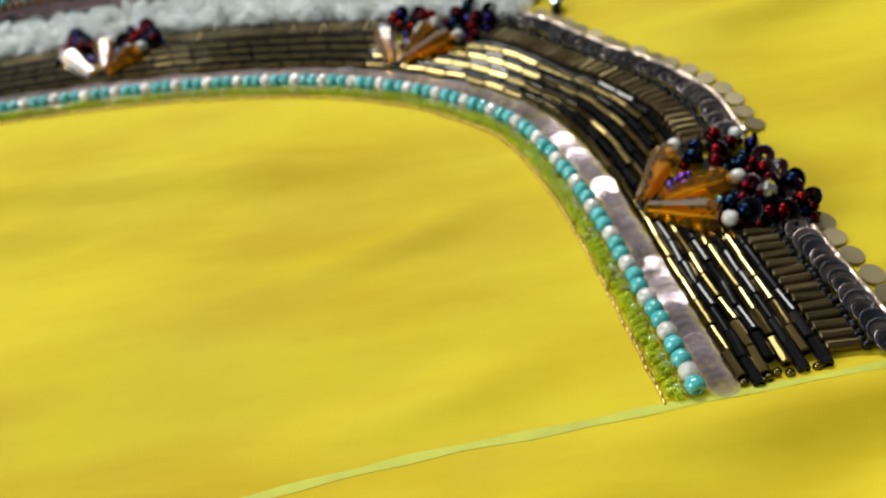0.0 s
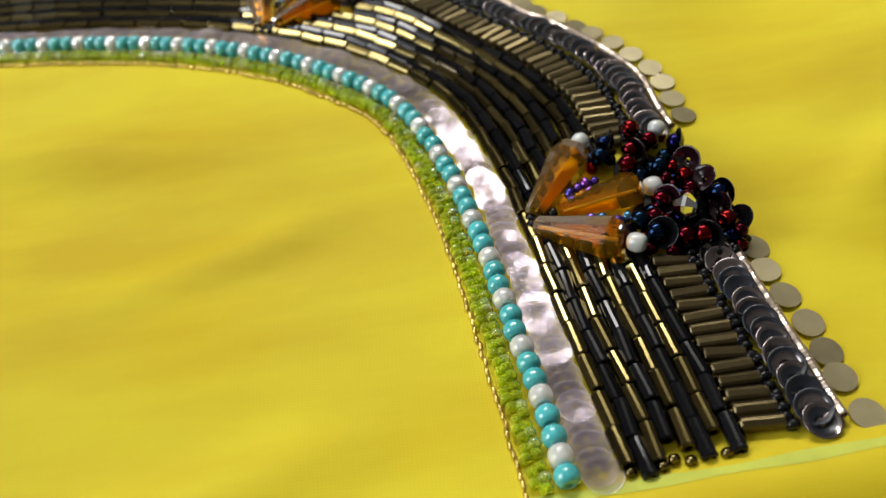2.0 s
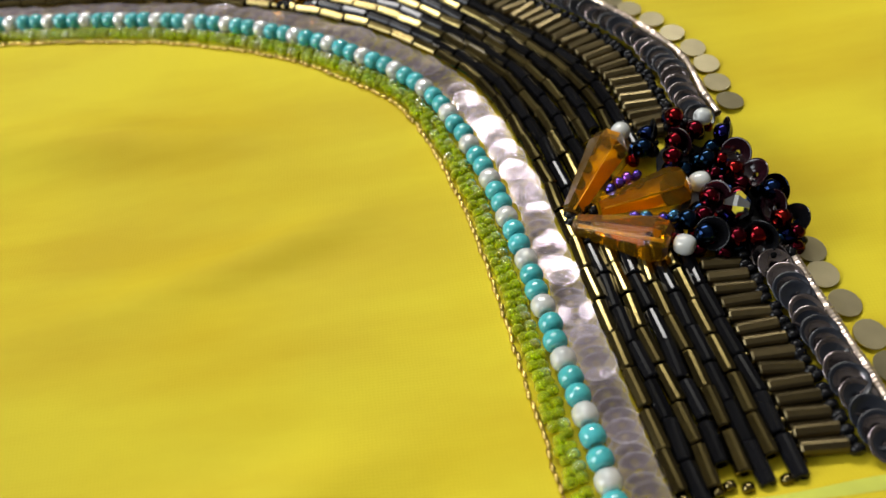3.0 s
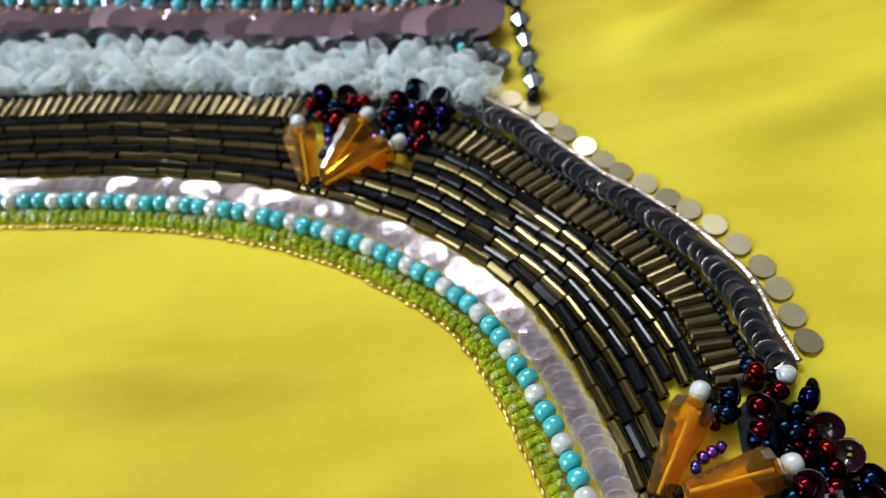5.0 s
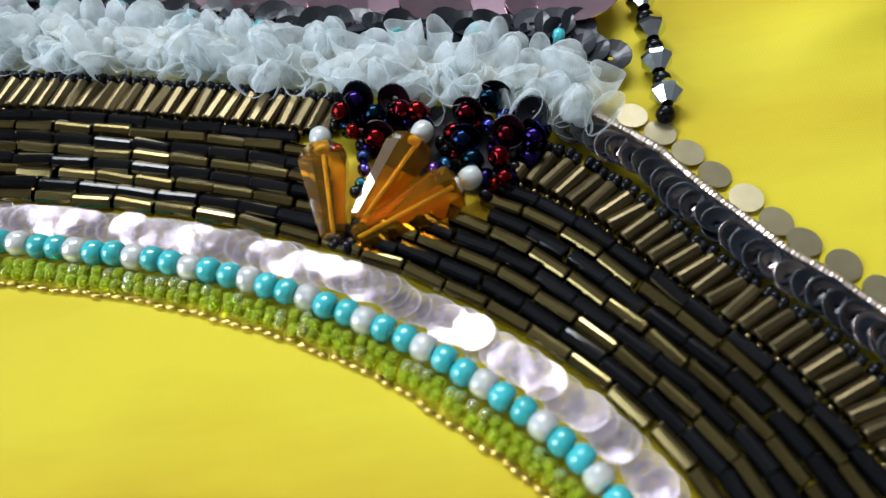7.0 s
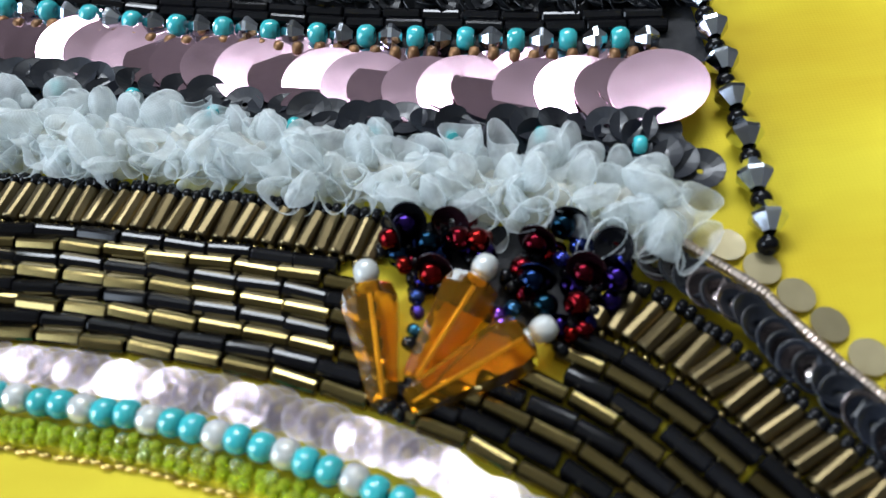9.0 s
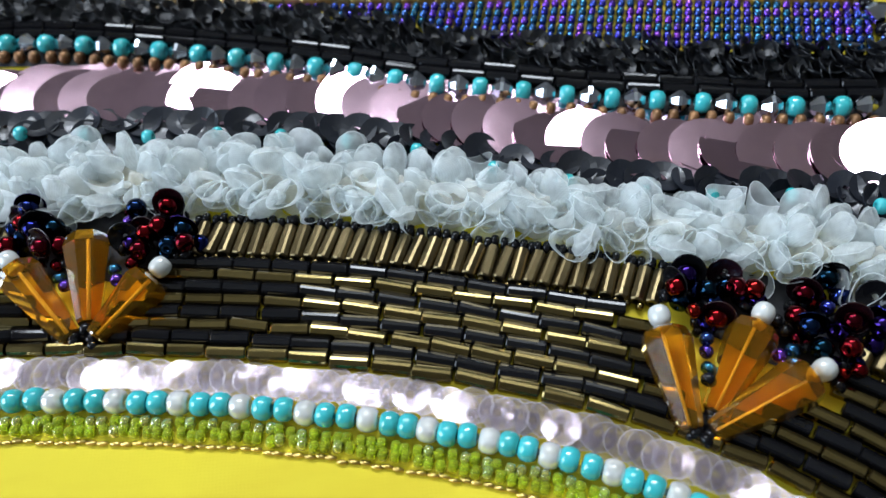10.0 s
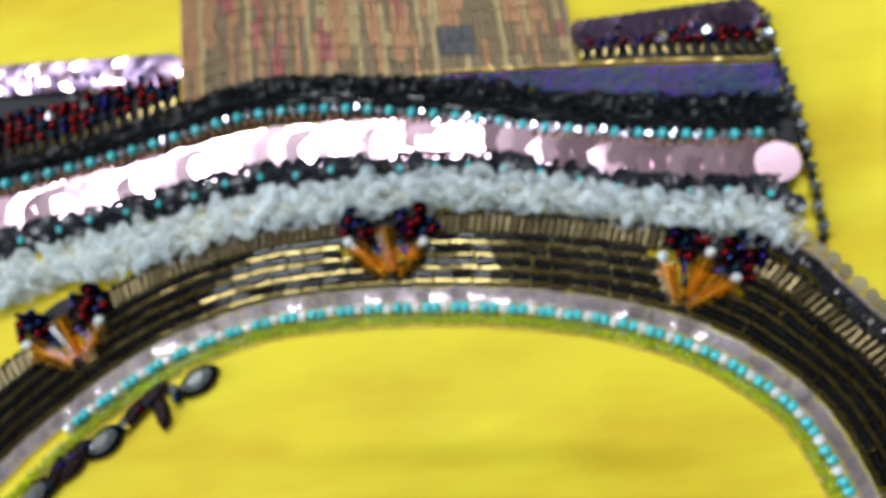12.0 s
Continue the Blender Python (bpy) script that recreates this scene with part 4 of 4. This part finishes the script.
def build_edge():
    root = thing("crystal_bead_edge", "string of faceted hematite crystal bicones with black spacer beads", "bead string", 4.75, 3.0)
    s, i = 0.1, 0
    while s < EDGE.length:
        x, y, tx, ty = EDGE.at(s)
        piece("crystal_bead" if i % 2 else "bead", big_bicone if i % 2 else stop_bead, root, basis(x + jit(0.02), y, 0.165 if i % 2 else 0.11, (tx, ty, jit(0.1)), roll=jit(0.4)))
        s += 0.232
        i += 1


build_edge()

# ---- upper panels ----
def build_flap(name, x0, x1, low, high, label):
    """Side panel: rows of garnet and silver beads with shiny sequins along the top."""
    root = thing(name, label, "beaded panel", (x0 + x1) / 2, (low((x0 + x1) / 2) + high((x0 + x1) / 2)) / 2, "side panels")
    verts, faces = [], []
    for i in range(21):
        x = x0 + (x1 - x0) * i / 20
        verts += [(x, low(x), 0.03), (x, high(x), 0.03)]
        if i:
            faces.append((2 * i - 2, 2 * i, 2 * i + 1, 2 * i - 1))
    piece("backing", mesh_of("backing", verts, faces, BLACK_NET), root, Matrix())
    gold_v = tube_mesh("bugle_bead", 0.07, 0.26, 0.03, BRONZE)
    x = x0
    while x < x1:
        h = high(x) - low(x)
        piece("bugle_bead", gold_v, root, basis(x, low(x) + 0.16, 0.08, (jit(0.3), 1, 0)))
        for k in range(4):
            y = low(x) + 0.42 + 0.24 * k + jit(0.05)
            if y < high(x) - 0.55:
                r = rng.random()
                me = round_red if r < 0.55 else crystal if r < 0.68 else round_navy
                piece("crystal" if me is crystal else "bead", me, root, basis(x + jit(0.05), y, 0.16, (1, jit(0.6), jit(0.3))))
        x += 0.27
    disc = [sequin_mesh("sequin", 0.30, 0.03, 0.0, LILAC, 18), sequin_mesh("sequin", 0.30, 0.03, 0.0, PINK, 18)]
    x = x0 + 0.15
    while x < x1 - 0.1:
        for d in (0.22, 0.48):
            m = Matrix.Translation(Vector((x, high(x) - d, 0.12)) * CM) @ Matrix.Rotation(radians(14) + jit(0.1), 4, "Y") @ Matrix.Rotation(jit(0.12), 4, "X")
            piece("sequin", disc[0] if rng.random() < 0.85 else disc[1], root, m)
        x += 0.27
    return root


build_flap("side_panel", 0.4, 4.55, lambda x: VIOLET_TOP.y_at(x) + 0.22, lambda x: 7.12 - 0.02 * (x - 0.4), "side panel of garnet and silver beads topped with lilac sequins")
build_flap("side_panel", -14.4, -9.15, lambda x: BLACK_TOP.y_at(x) + 0.1, lambda x: 8.45 - 0.10 * (x + 14.4), "side panel of dark red beads and lilac sequins on black")


def build_panel():
    """The middle panel: upright bugle beads in courses, bronze and gold with red and dark patches."""
    root = thing("beaded_panel", "middle panel of bronze, gold and red upright bugle beads", "beaded panel", -4.4, 8.8)
    verts, faces = [], []
    for i in range(41):
        x = -9.1 + 9.4 * i / 40
        verts += [(x, BLACK_TOP.y_at(x) if x < -2.9 else VIOLET_TOP.y_at(x), 0.03), (x, 12.5, 0.03)]
        if i:
            faces.append((2 * i - 2, 2 * i, 2 * i + 1, 2 * i - 1))
    piece("backing", mesh_of("backing", verts, faces, DULL_BRONZE), root, Matrix())
    kinds = [DULL_BRONZE, TAN_GLASS, COPPER, RED_BUGLE, MATT_BLACK]
    tv, tf = lathe([(-0.20, 0.03), (-0.20, 0.06), (-0.185, 0.07), (0.185, 0.07), (0.20, 0.06), (0.20, 0.03)], 6, turn=0.0)
    tv = [(y, x, z) for x, y, z in tv]
    chunks = []
    x = -9.0
    while x < 0.2:
        base = (BLACK_TOP.y_at(x) if x < -2.9 else VIOLET_TOP.y_at(x)) + 0.3
        for k in range(12):
            y = base + 0.405 * k
            if y > 12.2:
                break
            patch = noise.noise(Vector((x * 4.3, k * 0.10, 3.0)))
            red = noise.noise(Vector((x * 2.6, k * 0.25, 11.0)))
            slot = 3 if red > 0.38 else 1 if patch > 0.15 else 2 if patch < -0.2 else 0
            if -2.9 < x < -1.9 and k in (1, 2) or -6.0 < x < -5.5 and k == 6:
                slot = 4
            m = Matrix.Translation((x + jit(0.015), y + jit(0.01), 0.08)) @ Matrix.Rotation(jit(0.05), 4, "Z")
            chunks.append((moved(tv, m), tf, slot))
        x += 0.148
    v, f, sl = join(chunks)
    piece("bead_ground", mesh_of("bead_ground", v, f, *kinds, slots=sl), root, Matrix(), kind="stuff")


build_panel()

# ---- garnet pendant that lies inside the neckline ----
def navette(name, length, width, m):
    """A pointed oval cut stone with a flat table."""
    verts, faces, n = [], [], 12
    for k, (sc, z) in enumerate(((0.8, 0.0), (1.0, 0.09), (0.55, 0.2))):
        for i in range(n):
            a = 2 * math.pi * i / n
            c, s = math.cos(a), math.sin(a)
            verts.append((length / 2 * c * sc, width / 2 * s * abs(s) ** 0.35 * sc, z))
    for k in range(2):
        for i in range(n):
            j = (i + 1) % n
            faces.append((k * n + i, k * n + j, (k + 1) * n + j, (k + 1) * n + i))
    faces += [tuple(range(2 * n, 3 * n)), tuple(reversed(range(n)))]
    return mesh_of(name, verts, faces, m)


def build_pendant():
    root = thing("garnet_pendant", "string of dark garnet beads with pointed silver crystals on the cloth", "pendant", -10.5, -0.85)
    stone, rim = navette("crystal", 0.72, 0.40, SILVER), navette("setting", 1.0, 0.58, BLACK)
    leaf = navette("leaf_bead", 0.85, 0.36, WINE)
    for x, y, a in ((-8.85, -0.05, 28), (-10.9, -1.07, 35), (-12.4, -2.02, 50)):
        m = basis(x, y, 0.0, (math.cos(math.radians(a)), math.sin(math.radians(a)), 0))
        piece("setting", rim, root, m, "dark pointed oval setting")
        piece("crystal", stone, root, m @ Matrix.Translation((0, 0, 0.0012)), "silver crystal")
    for x, y, a in ((-9.65, -0.6, -78), (-9.85, -0.25, 40), (-10.3, -0.6, 48), (-11.6, -1.5, 40), (-11.95, -1.62, 70), (-11.45, -1.2, 30)):
        piece("leaf_bead", leaf, root, basis(x, y, 0.03, (math.cos(math.radians(a)), math.sin(math.radians(a)), 0)))
    for x, y in ((-9.4, -0.18), (-9.9, -0.4), (-10.1, -0.5), (-10.45, -0.75), (-10.62, -0.85), (-11.3, -1.1), (-11.55, -1.3), (-11.8, -1.46), (-12.05, -1.86), (-9.3, -0.38)):
        piece("bead", rng.choice((round_red, round_navy, crystal)), root, basis(x, y, 0.13, (1, 0.6, 0)))


build_pendant()
